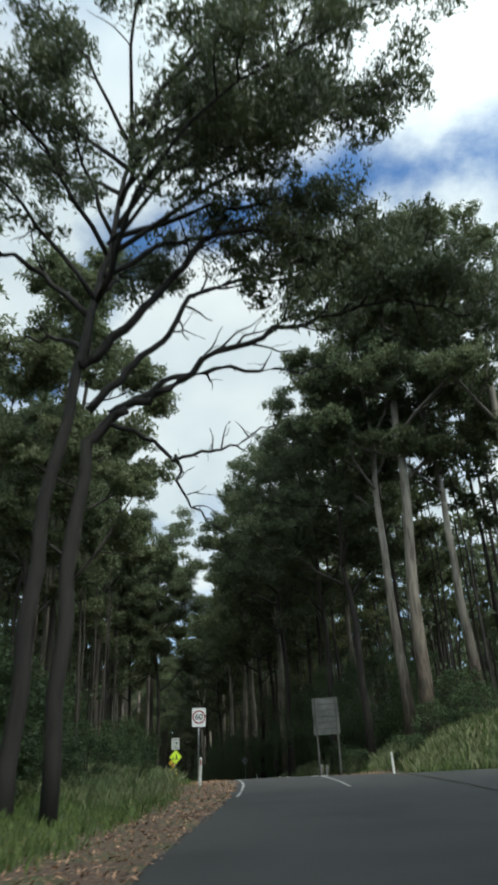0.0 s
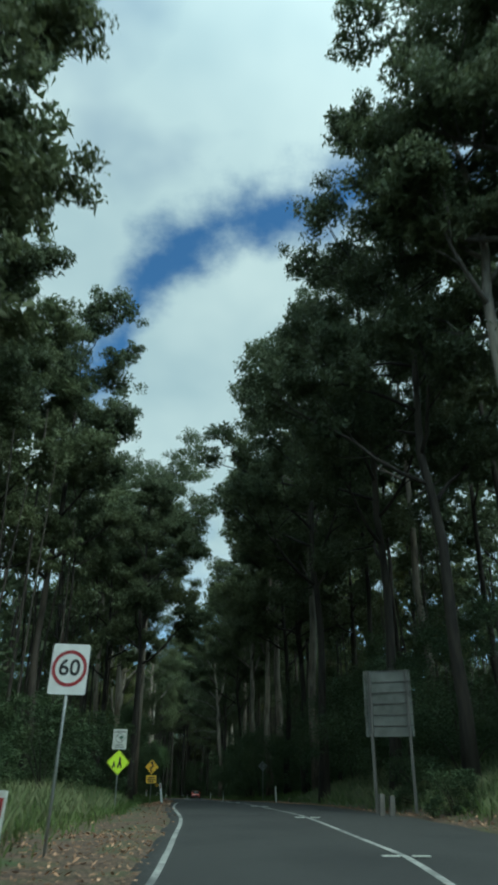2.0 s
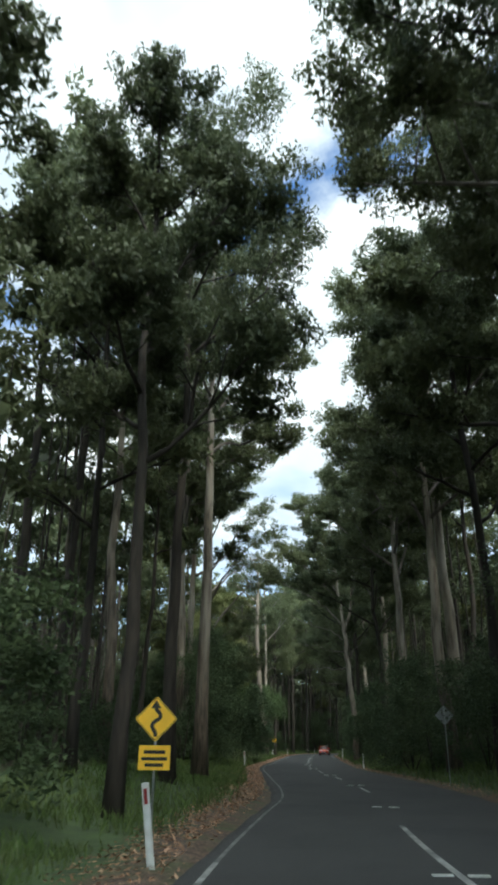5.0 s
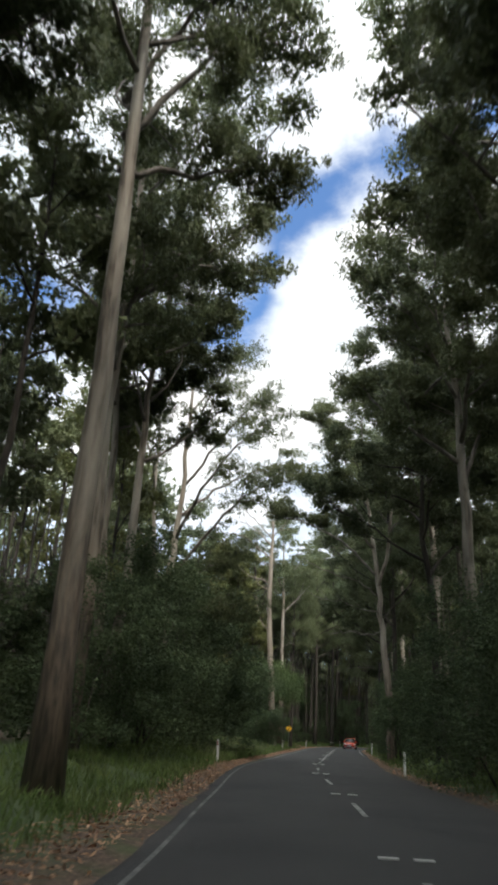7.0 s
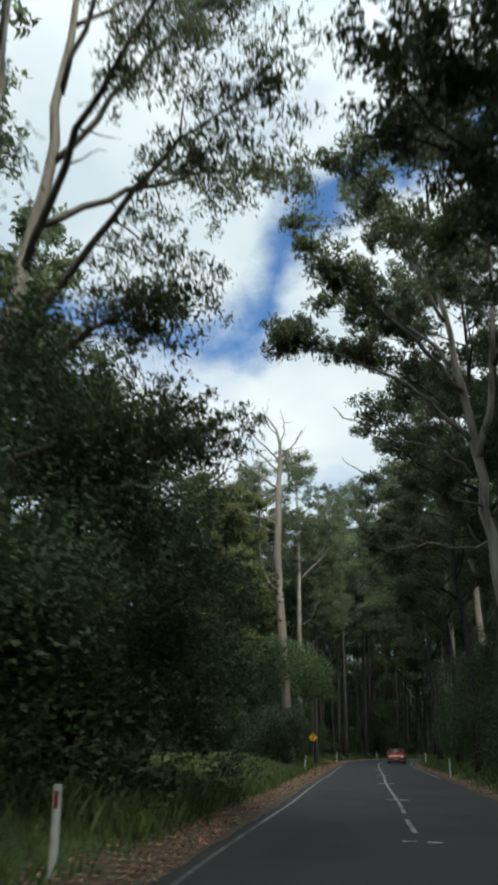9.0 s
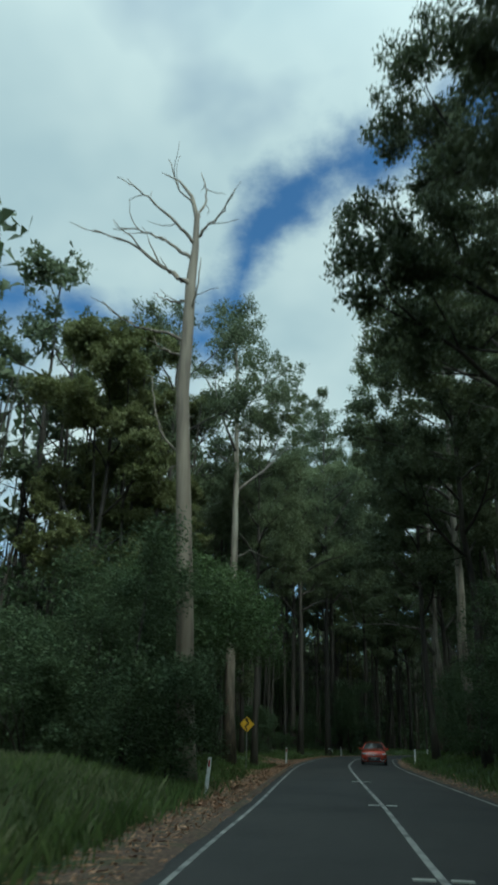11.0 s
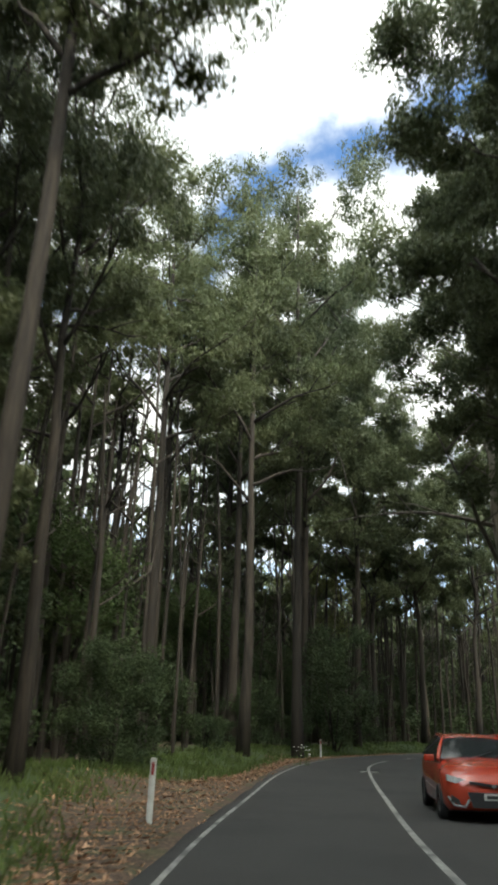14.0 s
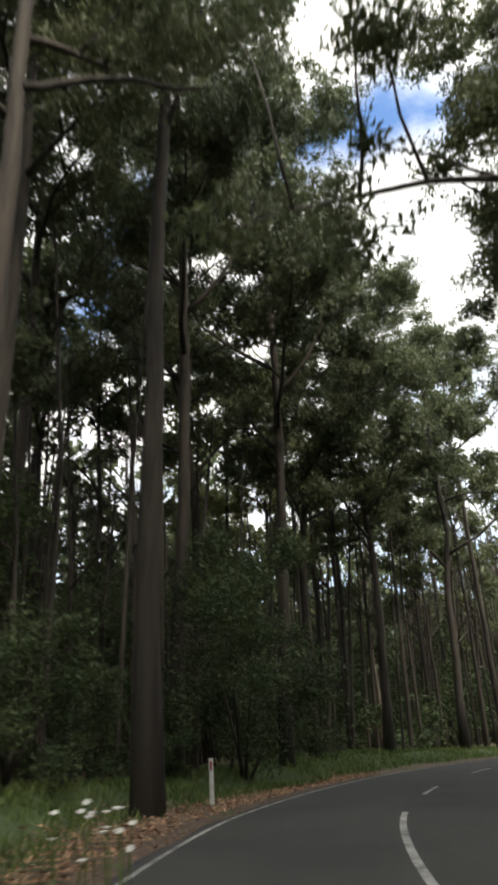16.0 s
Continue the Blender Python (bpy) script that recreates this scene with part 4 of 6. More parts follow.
    part("crown", quick_mesh("crown", *foliage(rng, cents, rads, np.full(len(cents), 150), (0.18, 0.06), 0.85, 1.3, 0.1, 6), M_LEAF), None, tree)
    tree.matrix_basis = pose(bx, by, bz)
    return tree


def spreading_gum(bx, by):
    """The pale gum whose long limbs carry umbrellas of leaves out over the road, with bare dead limbs below."""
    rng = np.random.default_rng(61)
    tree = empty("gum_tree", "pale gum tree with long spreading limbs over the road", "tree", "roadside gum trees")
    bz = float(ground_z(bx, by)[0])

    def wavy(points, n=4):
        p = np.array(points, float)
        u = np.linspace(0, len(p) - 1, n * (len(p) - 1) + 1)
        q = np.stack([np.interp(u, np.arange(len(p)), p[:, a]) for a in range(3)], 1)
        q[1:-1] = (q[:-2] + 2 * q[1:-1] + q[2:]) / 4 + rng.normal(size=(len(q) - 2, 3)) * 0.06
        return q

    for pts, r0, r1 in (
        ([(0, 0, -0.4), (-0.1, 0, 3), (-0.35, -0.2, 8), (-0.7, -0.6, 12.8), (-1.1, -0.8, 16.5), (-1.6, -1.0, 20), (-1.9, -1.0, 24)], 0.32, 0.07),
        ([(-0.7, -0.6, 12.4), (0.1, -0.9, 15.0), (0.5, -1.2, 18.5), (0.9, -1.2, 23.0), (1.0, -1.0, 27)], 0.17, 0.05),
    ):
        w = wavy(pts)
        part("trunk", mesh_of("trunk", *tube(w, np.linspace(r0, r1, len(w)), 10), M_BARK, smooth=True), None, tree)
    cents = []
    for pts, r0, leafy in (
        ([(-0.8, -0.6, 13.2), (-2.4, -1.2, 15.0), (-4.4, -1.9, 16.4), (-6.2, -2.4, 17.2), (-8.0, -2.8, 17.6)], 0.12, 1),
        ([(-1.0, -0.8, 15.4), (-2.6, -1.8, 17.6), (-4.6, -3.0, 19.2), (-6.5, -4.2, 20.3)], 0.12, 1),
        ([(-1.2, -0.8, 16.6), (-2.4, 0.2, 19.0), (-4.0, 1.0, 20.6), (-5.6, 1.4, 21.4)], 0.10, 1),
        ([(-1.5, -1.0, 18.8), (-2.8, -2.4, 21.6), (-4.0, -3.6, 23.8), (-4.8, -4.4, 25.0)], 0.09, 1),
        ([(-1.7, -1.0, 21.0), (-3.0, -0.6, 23.8), (-3.8, -0.2, 26.0)], 0.08, 1),
        ([(-1.9, -1.0, 23.6), (-1.6, -2.2, 26.0), (-1.0, -3.2, 28.0)], 0.07, 1),
        ([(0.3, -1.0, 16.4), (1.8, -2.0, 18.4), (3.2, -3.0, 20.0), (4.4, -3.6, 20.8)], 0.10, 1),
        ([(0.6, -1.2, 19.6), (2.0, -0.4, 22.2), (3.4, 0.2, 24.2)], 0.09, 1),
        ([(0.9, -1.2, 22.8), (0.2, -2.8, 25.4), (-0.2, -3.8, 27.4)], 0.07, 1),
        ([(1.0, -1.0, 26.0), (2.2, -1.6, 28.2), (2.8, -2.0, 29.6)], 0.06, 1),
        ([(-0.65, -0.5, 11.6), (-2.0, -1.4, 12.6), (-3.8, -2.2, 13.0), (-5.8, -2.9, 13.8)], 0.075, 0),
        ([(-0.55, -0.4, 10.4), (-1.8, -1.6, 10.4), (-3.4, -2.8, 10.9), (-5.0, -4.0, 11.0)], 0.06, 0),
        ([(-0.45, -0.3, 9.2), (-1.8, -0.8, 8.7), (-3.2, -1.2, 8.9), (-4.4, -1.6, 8.6)], 0.055, 0),
        ([(-0.5, -0.4, 10.0), (0.9, -1.6, 11.0), (2.0, -2.6, 12.6)], 0.06, 0),
    ):
        main = wavy(pts)
        n = len(main)
        got = [tube(main, np.linspace(r0, 0.022, n), 7)]
        run = main[-1] - main[0]
        head = math.atan2(run[1], run[0])
        for j in range(3, n):
            if leafy == 0 and j % 2:
                continue
            sub = bent(rng, main[j], head + rng.choice([-1, 1]) * rng.uniform(0.3, 1.0), radians(rng.uniform(5, 50)), rng.uniform(1.0, 2.4) * (1 if leafy else 0.7), 5, 0.02, 0.16)
            got.append(tube(sub, np.linspace(min(r0 * 0.45, 0.035), 0.008, 6), 5))
            if leafy and j > n * 0.36:
                cents += [sub[-1], sub[3] + rng.normal(size=3) * 0.3]
        if leafy:
            cents += [main[-1], main[-3]]
        part("limb", mesh_of("limb", *joined(got), M_LIMB, smooth=True), None, tree)
    cents = np.array(cents) + np.array([0, 0, 0.25])
    rads = 0.65 + 0.5 * rng.random(len(cents))
    part("crown", quick_mesh("crown", *foliage(rng, cents, rads, np.full(len(cents), 330), (0.19, 0.075), 0.65, 0.9, 0.2), M_LEAF), None, tree)
    tree.matrix_basis = pose(bx, by, bz)
    return tree


def shrub(seed, H=4.0, R=2.4, per=2400, leaf=(0.24, 0.11), mat=None, label="", clumps=26, low=0.05):
    """An understorey shrub: a few stems and clumps of broad leaves down to the ground."""
    rng = np.random.default_rng(seed)
    bush = empty("shrub", label or "dense dark green understorey shrub", "shrub", "roadside shrubs")
    cents = []
    for k in range(clumps):
        u = rng.random() ** 0.8
        z = H * (low + (0.93 - low) * u)
        rr = R * math.sqrt(max(1 - ((z / H - 0.4) / 0.68) ** 2, 0.08)) * math.sqrt(rng.random())
        a = rng.random() * 6.28
        cents.append((rr * math.cos(a), rr * math.sin(a), z))
    cents = np.array(cents)
    got = []
    for k in range(4):
        c = cents[k * 3]
        got.append(tube(np.array([(0.1 * math.cos(k), 0.1 * math.sin(k), -0.25), (c[0] * 0.35, c[1] * 0.35, c[2] * 0.45), c]), [0.03 + 0.005 * H, 0.03, 0.01], 5))
    part("stem", mesh_of("stem", *joined(got), M_BARK_DARK, smooth=True), None, bush)
    rads = R * 0.32 * (0.7 + 0.6 * rng.random(clumps))
    counts = np.maximum((per / clumps * (0.6 + 0.8 * rng.random(clumps))).astype(int), 6)
    part("foliage", quick_mesh("foliage", *leaf_cloud(rng, cents, rads, counts, leaf, 0.8, 0.25), mat or M_BUSH), None, bush)
    return bush


def plant(proto, x, y, size=1.0, turn=0.0, tall=None, used=set()):
    """Sets a tree on the ground; the first use of a prototype is the prototype itself."""
    z = float(ground_z(x, y)[0]) - 0.02
    m = pose(x, y, z, 0, 0, turn) @ Matrix.Diagonal((size, size, size if tall is None else tall, 1))
    if proto.name in used:
        return copy_thing(proto, m)
    used.add(proto.name)
    proto.matrix_basis = m
    return proto


# prototypes
HERO = dict(per=560, leaf=(0.215, 0.105), clump=0.195)
G = [
    gum(11, 33, 0.74, 6.5, 0.42, 12, label="tall gum tree with a thick pale grey trunk", **HERO),
    gum(12, 28, 0.50, 6.2, 0.36, 12, bark=M_BARK_DARK, leaves=M_LEAF_DARK, label="gum tree with rough brown bark and dense dark crown", **HERO),
    gum(13, 30, 0.60, 6.4, 0.46, 11, label="slender gum tree with a pale streaked trunk", **HERO),
    gum(14, 26, 0.45, 6.0, 0.30, 13, bark=M_BARK_DARK, leaves=M_LEAF, label="leafy gum tree with brown bark, branching low", **HERO),
    gum(15, 31, 0.55, 6.3, 0.5, 11, leaves=M_LEAF_DARK, label="tall gum tree with a bare grey trunk and high crown", **HERO),
]
WIDE = gum(16, 32, 0.72, 8.6, 0.44, 13, 580, leaf=(0.215, 0.105), clump=0.17, label="tall gum tree with a pale trunk and wide crown")
WIDE_DARK = gum(17, 31, 0.55, 8.4, 0.36, 14, 580, leaf=(0.215, 0.105), clump=0.17, bark=M_BARK_DARK, leaves=M_LEAF_DARK, label="wide-crowned gum tree with rough brown bark")
SPARSE = gum(21, 27, 0.62, 10.2, 0.34, 11, 330, subs=4, leaf=(0.24, 0.09), wob=0.010, clump=0.135, core=0.3, label="open-crowned gum tree with pale spreading limbs")
SPARSE_B = gum(22, 28, 0.6, 9.0, 0.46, 10, 430, subs=3, leaf=(0.21, 0.095), core=0.3, wob=0.006, clump=0.175, flat=0.55, bark=M_BARK_DARK, leaves=M_LEAF_DARK, label="forked gum tree with bare limbs and a thin crown")
HIGH = gum(24, 34, 0.72, 8.8, 0.60, 8, 620, subs=2, leaf=(0.21, 0.095), wob=0.004, lean=(-0.03, 0.01), clump=0.185, core=0.35, flat=0.55, label="tall gum tree with a clean pale trunk, forking high")
AIRY = gum(25, 33, 0.72, 7.8, 0.56, 8, 380, subs=2, leaf=(0.20, 0.085), wob=0.004, lean=(-0.02, 0.01), clump=0.15, core=0.15, flat=0.5, label="tall gum tree with a clean pale trunk and an airy crown")
UNDER = gum(27, 12.5, 0.20, 3.6, 0.34, 10, 220, subs=3, leaf=(0.19, 0.085), wob=0.012, clump=0.23, core=0.3, flat=0.6, bark=M_BARK_DARK, leaves=M_LEAF, label="slender dark-stemmed young tree with airy green leaves", group="young trees below the gums")
THIN_DARK = gum(23, 31, 0.66, 7.6, 0.50, 12, 360, subs=4, leaf=(0.21, 0.095), core=0.3, wob=0.005, clump=0.19, flat=0.6, bark=M_BARK_DARK, leaves=M_LEAF, label="brown-barked gum tree with bare limbs and a thin crown")
# sunlit look of this tree comes from its leaf colour
LIT = gum(18, 24, 0.40, 6.0, 0.26, 13, bark=M_BARK_DARK, leaves=M_LEAF_LIT, label="gum tree in full leaf, its leaves coloured sunlit olive", **HERO)
POLE = [
    gum(31 + k, 24 + 2 * k, 0.34 + 0.03 * k, 3.6, 0.50, 8, 58, leaf=(0.42, 0.18), bark=M_BARK_DARK, leaves=(M_LEAF, M_LEAF_DARK, M_LEAF)[k % 3], clump=0.26, label="thin straight gum tree in the crowded forest", group="forest gum trees", split=False, sides=6, subs=3)
    for k in range(4)
]
FILL = [
    gum(41 + k, 26 + 2 * k, 0.42, 5.4, 0.32, 10, 66, leaf=(0.44, 0.19), bark=M_BARK_DARK if k else M_BARK, leaves=(M_LEAF_DARK, M_LEAF, M_LEAF_LIT)[k % 3], clump=0.225, label="forest gum tree with a full leafy crown", group="forest gum trees", split=False, sides=6, subs=3)
    for k in range(4)
]
B = [shrub(51, 3.2, 2.0, 5600, (0.165, 0.08)), shrub(52, 4.5, 2.6, 8200, (0.17, 0.085)), shrub(53, 2.2, 1.6, 4200, (0.15, 0.07), label="low green roadside shrub"), shrub(54, 8.5, 3.4, 26000, (0.135, 0.075), label="tall dense rainforest shrub with glossy dark leaves", clumps=46), shrub(55, 7.0, 3.0, 18000, (0.145, 0.08), clumps=40, label="bushy understorey tree in leaf to the ground"), shrub(56, 9.5, 4.4, 21000, (0.18, 0.10), mat=M_BROAD, clumps=44, low=0.42, label="spreading understorey tree with leafy layered branches")]

# the trees that line the road: x, y, prototype, size, turn
ROADSIDE = [
    # right side: first row unseen, added to shade the road; then behind the side road and on from it
    (11.5, 3.5, G[1], 1.0, 15), (15.5, 8.5, G[3], 1.0, 140), (20.5, 12.5, G[1], 1.0, 250), (12.0, -6.0, G[3], 1.1, 60), (17.0, -1.0, G[1], 1.05, 190), (23.0, 5.0, G[4], 1.0, 320), (26.5, 14.0, G[3], 1.0, 100),
    (10.5, 41.5, G[0], 1.15, 20), (9.8, 42.6, G[2], 1.08, 100), (14.2, 43.0, G[2], 1.0, 200), (17.0, 39.5, G[0], 0.95, 300), (8.2, 48.8, WIDE_DARK, 0.94, 40),
    (6.5, 56.0, WIDE_DARK, 1.0, 90), (3.7, 65.5, WIDE_DARK, 1.07, 75), (9.5, 62.0, G[4], 1.0, 10), (3.7, 73.5, WIDE, 0.98, 130), (3.0, 80.5, G[3], 1.2, 250), (1.5, 88.5, G[1], 1.08, 70),
    (-0.2, 96.5, WIDE, 0.95, 190), (0.7, 104.0, G[0], 1.02, 280), (-3.0, 111.5, WIDE, 1.0, 45), (-4.6, 119.0, WIDE_DARK, 0.95, 50), (-4.6, 127.0, WIDE, 0.95, 110),
    (-8.9, 141.5, WIDE_DARK, 1.0, 120), (-10.2, 152.0, WIDE_DARK, 0.9, 60), (-9.3, 163.0, WIDE, 0.98, 310), (-11.8, 172.5, WIDE_DARK, 0.95, 80),
    (-11.7, 182.5, WIDE, 1.04, 150), (-14.2, 191.0, WIDE_DARK, 1.02, 300), (-13.3, 199.0, G[4], 1.02, 30), (-13.0, 206.5, WIDE_DARK, 1.1, 100), (-13.8, 213.5, SPARSE, 1.12, 260), (-10.2, 222.5, WIDE, 1.0, 170), (-6.0, 231.0, WIDE_DARK, 1.0, 60),
    # left side, from behind the start on: first row unseen, added to shade verge and road
    (-7.5, 1.5, G[1], 1.0, 30), (-7.8, -8.0, G[3], 1.05, 130), (-11.5, -3.0, G[1], 1.05, 220), (-12.5, 7.0, G[3], 1.0, 310), (-16.5, 2.0, G[1], 1.1, 80), (-8.5, -17.0, G[4], 1.0, 40), (-13.0, -13.0, G[3], 1.0, 10),
    (-7.4, 32.2, G[3], 1.06, 0), (-11.6, 38.5, G[1], 0.82, 75), (-12.8, 47.5, G[4], 0.88, 210), (-14.2, 56.5, G[3], 1.05, 140), (-12.2, 62.0, G[1], 1.02, 255, 1.12), (-8.6, 72.0, G[1], 0.83, 20, 0.87),
    (-10.3, 80.8, SPARSE_B, 0.86, 310, 1.02), (-14.6, 85.0, G[4], 0.95, 60), (-12.45, 92.0, HIGH, 1.0, 120), (-16.6, 100.3, WIDE, 0.96, 320, 1.06), (-19.2, 107.0, G[4], 0.98, 110), (-17.8, 105.5, G[2], 0.85, 10),
    (-29.0, 127.0, G[1], 0.6, 90), (-33.0, 141.0, G[3], 0.66, 180), (-29.5, 171.5, SPARSE_B, 1.0, 0), (-26.5, 177.4, AIRY, 1.0, 0), (-28.2, 187.0, SPARSE_B, 0.72, 200, 0.76),
    (-29.2, 184.0, SPARSE_B, 0.70, 200), (-31.5, 190.0, THIN_DARK, 0.78, 150), (-27.8, 210.6, THIN_DARK, 1.16, 90, 1.4), (-25.6, 216.2, SPARSE_B, 1.22, 335, 1.5), (-29.4, 215.3, THIN_DARK, 1.15, 10, 1.4),
    (-26.6, 225.5, WIDE_DARK, 1.15, 130, 1.4), (-26.5, 234.0, WIDE_DARK, 1.08, 20, 1.3), (-22.9, 231.0, WIDE_DARK, 1.05, 130, 1.3), (-21.5, 236.5, WIDE_DARK, 1.05, 250), (-31.0, 203.5, THIN_DARK, 1.08, 60, 1.28), (-33.0, 197.0, THIN_DARK, 1.0, 210, 1.06),
    (-31.0, 164.5, LIT, 1.0, 0), (-27.6, 166.5, LIT, 0.62, 120), (-33.0, 152.0, LIT, 0.75, 60), (-33.0, 174.0, LIT, 1.15, 200),
    (-17.5, 242.0, WIDE_DARK, 1.05, 90), (-12.0, 248.5, WIDE_DARK, 1.1, 200), (-33.5, 213.0, THIN_DARK, 1.05, 280, 1.35), (-31.5, 222.0, THIN_DARK, 1.1, 45, 1.4),
]
planted = {}
for x, y, proto, size, turn, *tall in ROADSIDE:
    planted[x, y] = plant(proto, x, y, size, turn, *tall)


def long_limb(tree, points, r0):
    """One bare limb that reaches far out from a tree's trunk."""
    inv = np.array(tree.matrix_basis.inverted())
    p = np.array(points, float) @ inv[:3, :3].T + inv[:3, 3]
    part("limb", mesh_of("limb", *tube(p, np.linspace(r0, r0 * 0.25, len(p)), 7), M_BARK_DARK, smooth=True), None, tree)


long_limb(planted[-27.8, 210.6], [(-27.8, 210.6, 14.6), (-27.2, 210.9, 14.9), (-26.3, 211.3, 15.5), (-25.4, 211.7, 15.9), (-24.4, 212.1, 15.9), (-23.3, 212.5, 16.3)], 0.13)
long_limb(planted[-27.8, 210.6], [(-27.8, 210.6, 13.8), (-28.6, 210.2, 14.8), (-29.5, 209.9, 15.9), (-30.6, 209.5, 16.4)], 0.11)


def leafy_limb(tree, points, r0, rads, seed):
    """One long limb of a tree that ends in clumps of hanging leaves."""
    rng = np.random.default_rng(seed)
    inv = np.array(tree.matrix_basis.inverted())
    p = np.array(points, float) @ inv[:3, :3].T + inv[:3, 3]
    u = np.linspace(0, len(p) - 1, 3 * len(p) - 2)
    q = np.stack([np.interp(u, np.arange(len(p)), p[:, a]) for a in range(3)], 1)
    q[1:-1] += rng.normal(size=(len(q) - 2, 3)) * 0.08
    got, cents = [tube(q, np.linspace(r0, r0 * 0.2, len(q)), 6)], [q[-1], q[-3]]
    for k in (-6, -5, -4, -3, -2):
        d = q[k + 1] - q[k]
        tip = bent(rng, q[k], math.atan2(d[1], d[0]) + rng.choice([-1, 1]) * rng.uniform(0.4, 1.3), radians(rng.uniform(0, 45)), rng.uniform(1.2, 2.6), 4, 0.0, 0.15)
        got.append(tube(tip, np.linspace(r0 * 0.35, 0.012, 5), 5))
        cents.append(tip[-1])
    part("limb", mesh_of("limb", *joined(got), M_LIMB, smooth=True), None, tree)
    rad = rng.uniform(*rads, len(cents))
    part("spray", quick_mesh("spray", *foliage(rng, np.array(cents), rad, (330 * rad ** 2).astype(int), (0.20, 0.09), 0.6), M_LEAF), None, tree)


big = planted[-12.45, 92.0]
leafy_limb(big, [(-12.9, 92.0, 18.5), (-11.4, 92.4, 20.8), (-9.6, 92.8, 22.6), (-7.6, 93.0, 23.6)], 0.15, (0.95, 1.4), 301)
leafy_limb(big, [(-12.9, 92.0, 17.2), (-11.6, 93.4, 18.0), (-9.9, 94.4, 18.8), (-8.2, 94.8, 18.7)], 0.13, (0.95, 1.4), 302)
leafy_limb(big, [(-13.0, 92.0, 20.0), (-12.2, 92.6, 23.0), (-10.9, 93.0, 25.2), (-9.6, 93.2, 26.6)], 0.14, (1.0, 1.5), 303)
airy = planted[-26.5, 177.4]
leafy_limb(airy, [(-26.9, 177.4, 12.6), (-25.8, 178.4, 13.4), (-24.6, 179.6, 13.2), (-23.2, 180.8, 12.6)], 0.07, (0.5, 0.8), 304)
dark = plant(THIN_DARK, -25.7, 180.5, 0.78, 40, 1.08)
leafy_limb(dark, [(-25.6, 180.5, 19.5), (-24.3, 180.7, 22.4), (-22.8, 180.9, 24.6), (-21.0, 181.1, 26.4)], 0.09, (0.7, 1.15), 305)
for x, y, size, turn in (
    (-28.3, 181.5, 0.80, 0), (-29.6, 178.2, 0.9, 70), (-31.2, 182.0, 1.0, 140), (-31.2, 187.0, 0.85, 280), (-31.6, 174.4, 1.0, 50), (-34.2, 180.0, 1.1, 120), (-34.0, 193.5, 0.9, 310), (-33.5, 201.0, 0.8, 30),
):
    plant(UNDER, x, y, size, turn)
dead = dead_tree()
dead.matrix_basis = pose(-23.7, 157.2, float(ground_z(-23.7, 157.2)[0]))
droop = drooping_gum()
spreading = spreading_gum(-8.35, 133.6)
over = overhanging_tree(-3.7, 15.4, float(ground_z(-3.7, 15.4)[0]))

# the forest behind: thin poles near the road, fuller trees farther back
rng = np.random.default_rng(9)
taken = [(x, y) for x, y, *_ in ROADSIDE] + [(-23.8, 157.2), (-3.7, 15.4), (-20.1, 116.6), (-8.35, 133.6)]


def free(x, y, gap, among):
    return all((x - a) ** 2 + (y - b) ** 2 > gap * gap for a, b in among)


def verge_gap(x, y, lat):
    """How far a place lies off the asphalt; under 0 on the side road."""
    e = (-lat - LANE_L) if lat < 0 else (lat - LANE_R)
    q = min(max((x - 7.0) / 46, 0), 1)
    return -1 if lat > 0 and x < 62 and 19.0 - 21.0 * (1 - q) ** 5 < y < 37 else e


wood_trunks, wood_cents, wood_rads = [], [], []


def far_tree(x, y, h, low=0.36):
    """One tree of the joined far woods."""
    z = float(ground_z(x, y)[0])
    lean = rng.normal(size=2) * 0.4
    wood_trunks.append(tube(np.array([(x, y, z - 0.4), (x + lean[0] * 0.5, y + lean[1] * 0.5, z + h * 0.5), (x + lean[0], y + lean[1], z + h * 0.9)]), [0.24, 0.17, 0.06], 5, cap=False))
    for k in range(16 if low > 0.1 else 21):
        u = rng.uniform(low, 0.98)
        r = h * 0.15 * (1.15 - 0.6 * u)
        a = rng.uniform(0, 6.28)
        wood_cents.append((x + lean[0] * u + r * math.cos(a), y + lean[1] * u + r * math.sin(a), z + h * u))
        wood_rads.append(h * rng.uniform(0.05, 0.095))


tries_x, tries_y = rng.uniform(-110, 90, 9000), rng.uniform(-40, 370, 9000)
_, tries_lat = road_coords(tries_x, tries_y)
order = np.argsort(np.abs(tries_lat) + 6 * rng.random(9000))
count = 0
for k in order:
    x, y, lat = tries_x[k], tries_y[k], tries_lat[k]
    e = verge_gap(x, y, lat)
    # near the start, unseen trees stand closer in, added to shade the road
    if e < 5.5 or e > 78 or (y < 12 and e < 6.5):
        continue
    near = e < 20
    if lat < 0 and (112 < y < 165 and e < 15 or 18 < y < 68 and e < 9.5 or 8 < y < 38 and e < 14):
        continue
    if not free(x, y, 3.9 if near else 4.6 if lat < 0 and y > 220 else 6.0, taken):
        continue
    taken.append((x, y))
    if near and count < 185 and 4 < y < 262:
        count += 1
        if rng.random() < 0.62:
            plant(POLE[rng.integers(4)], x, y, rng.uniform(0.85, 1.2), rng.uniform(0, 360))
        else:
            plant(FILL[rng.integers(4)], x, y, rng.uniform(0.82, 1.12) * (1.0 if e > 9 else 0.88), rng.uniform(0, 360))
    else:
        if lat < 0 and y > 165 and rng.random() < 0.5:
            far_tree(x, y, rng.uniform(10, 16), 0.02)
        else:
            far_tree(x, y, rng.uniform(22, 33), (0.2 if e < 30 else 0.05) if lat < 0 and y > 165 else 0.22 if e < 30 else 0.02)
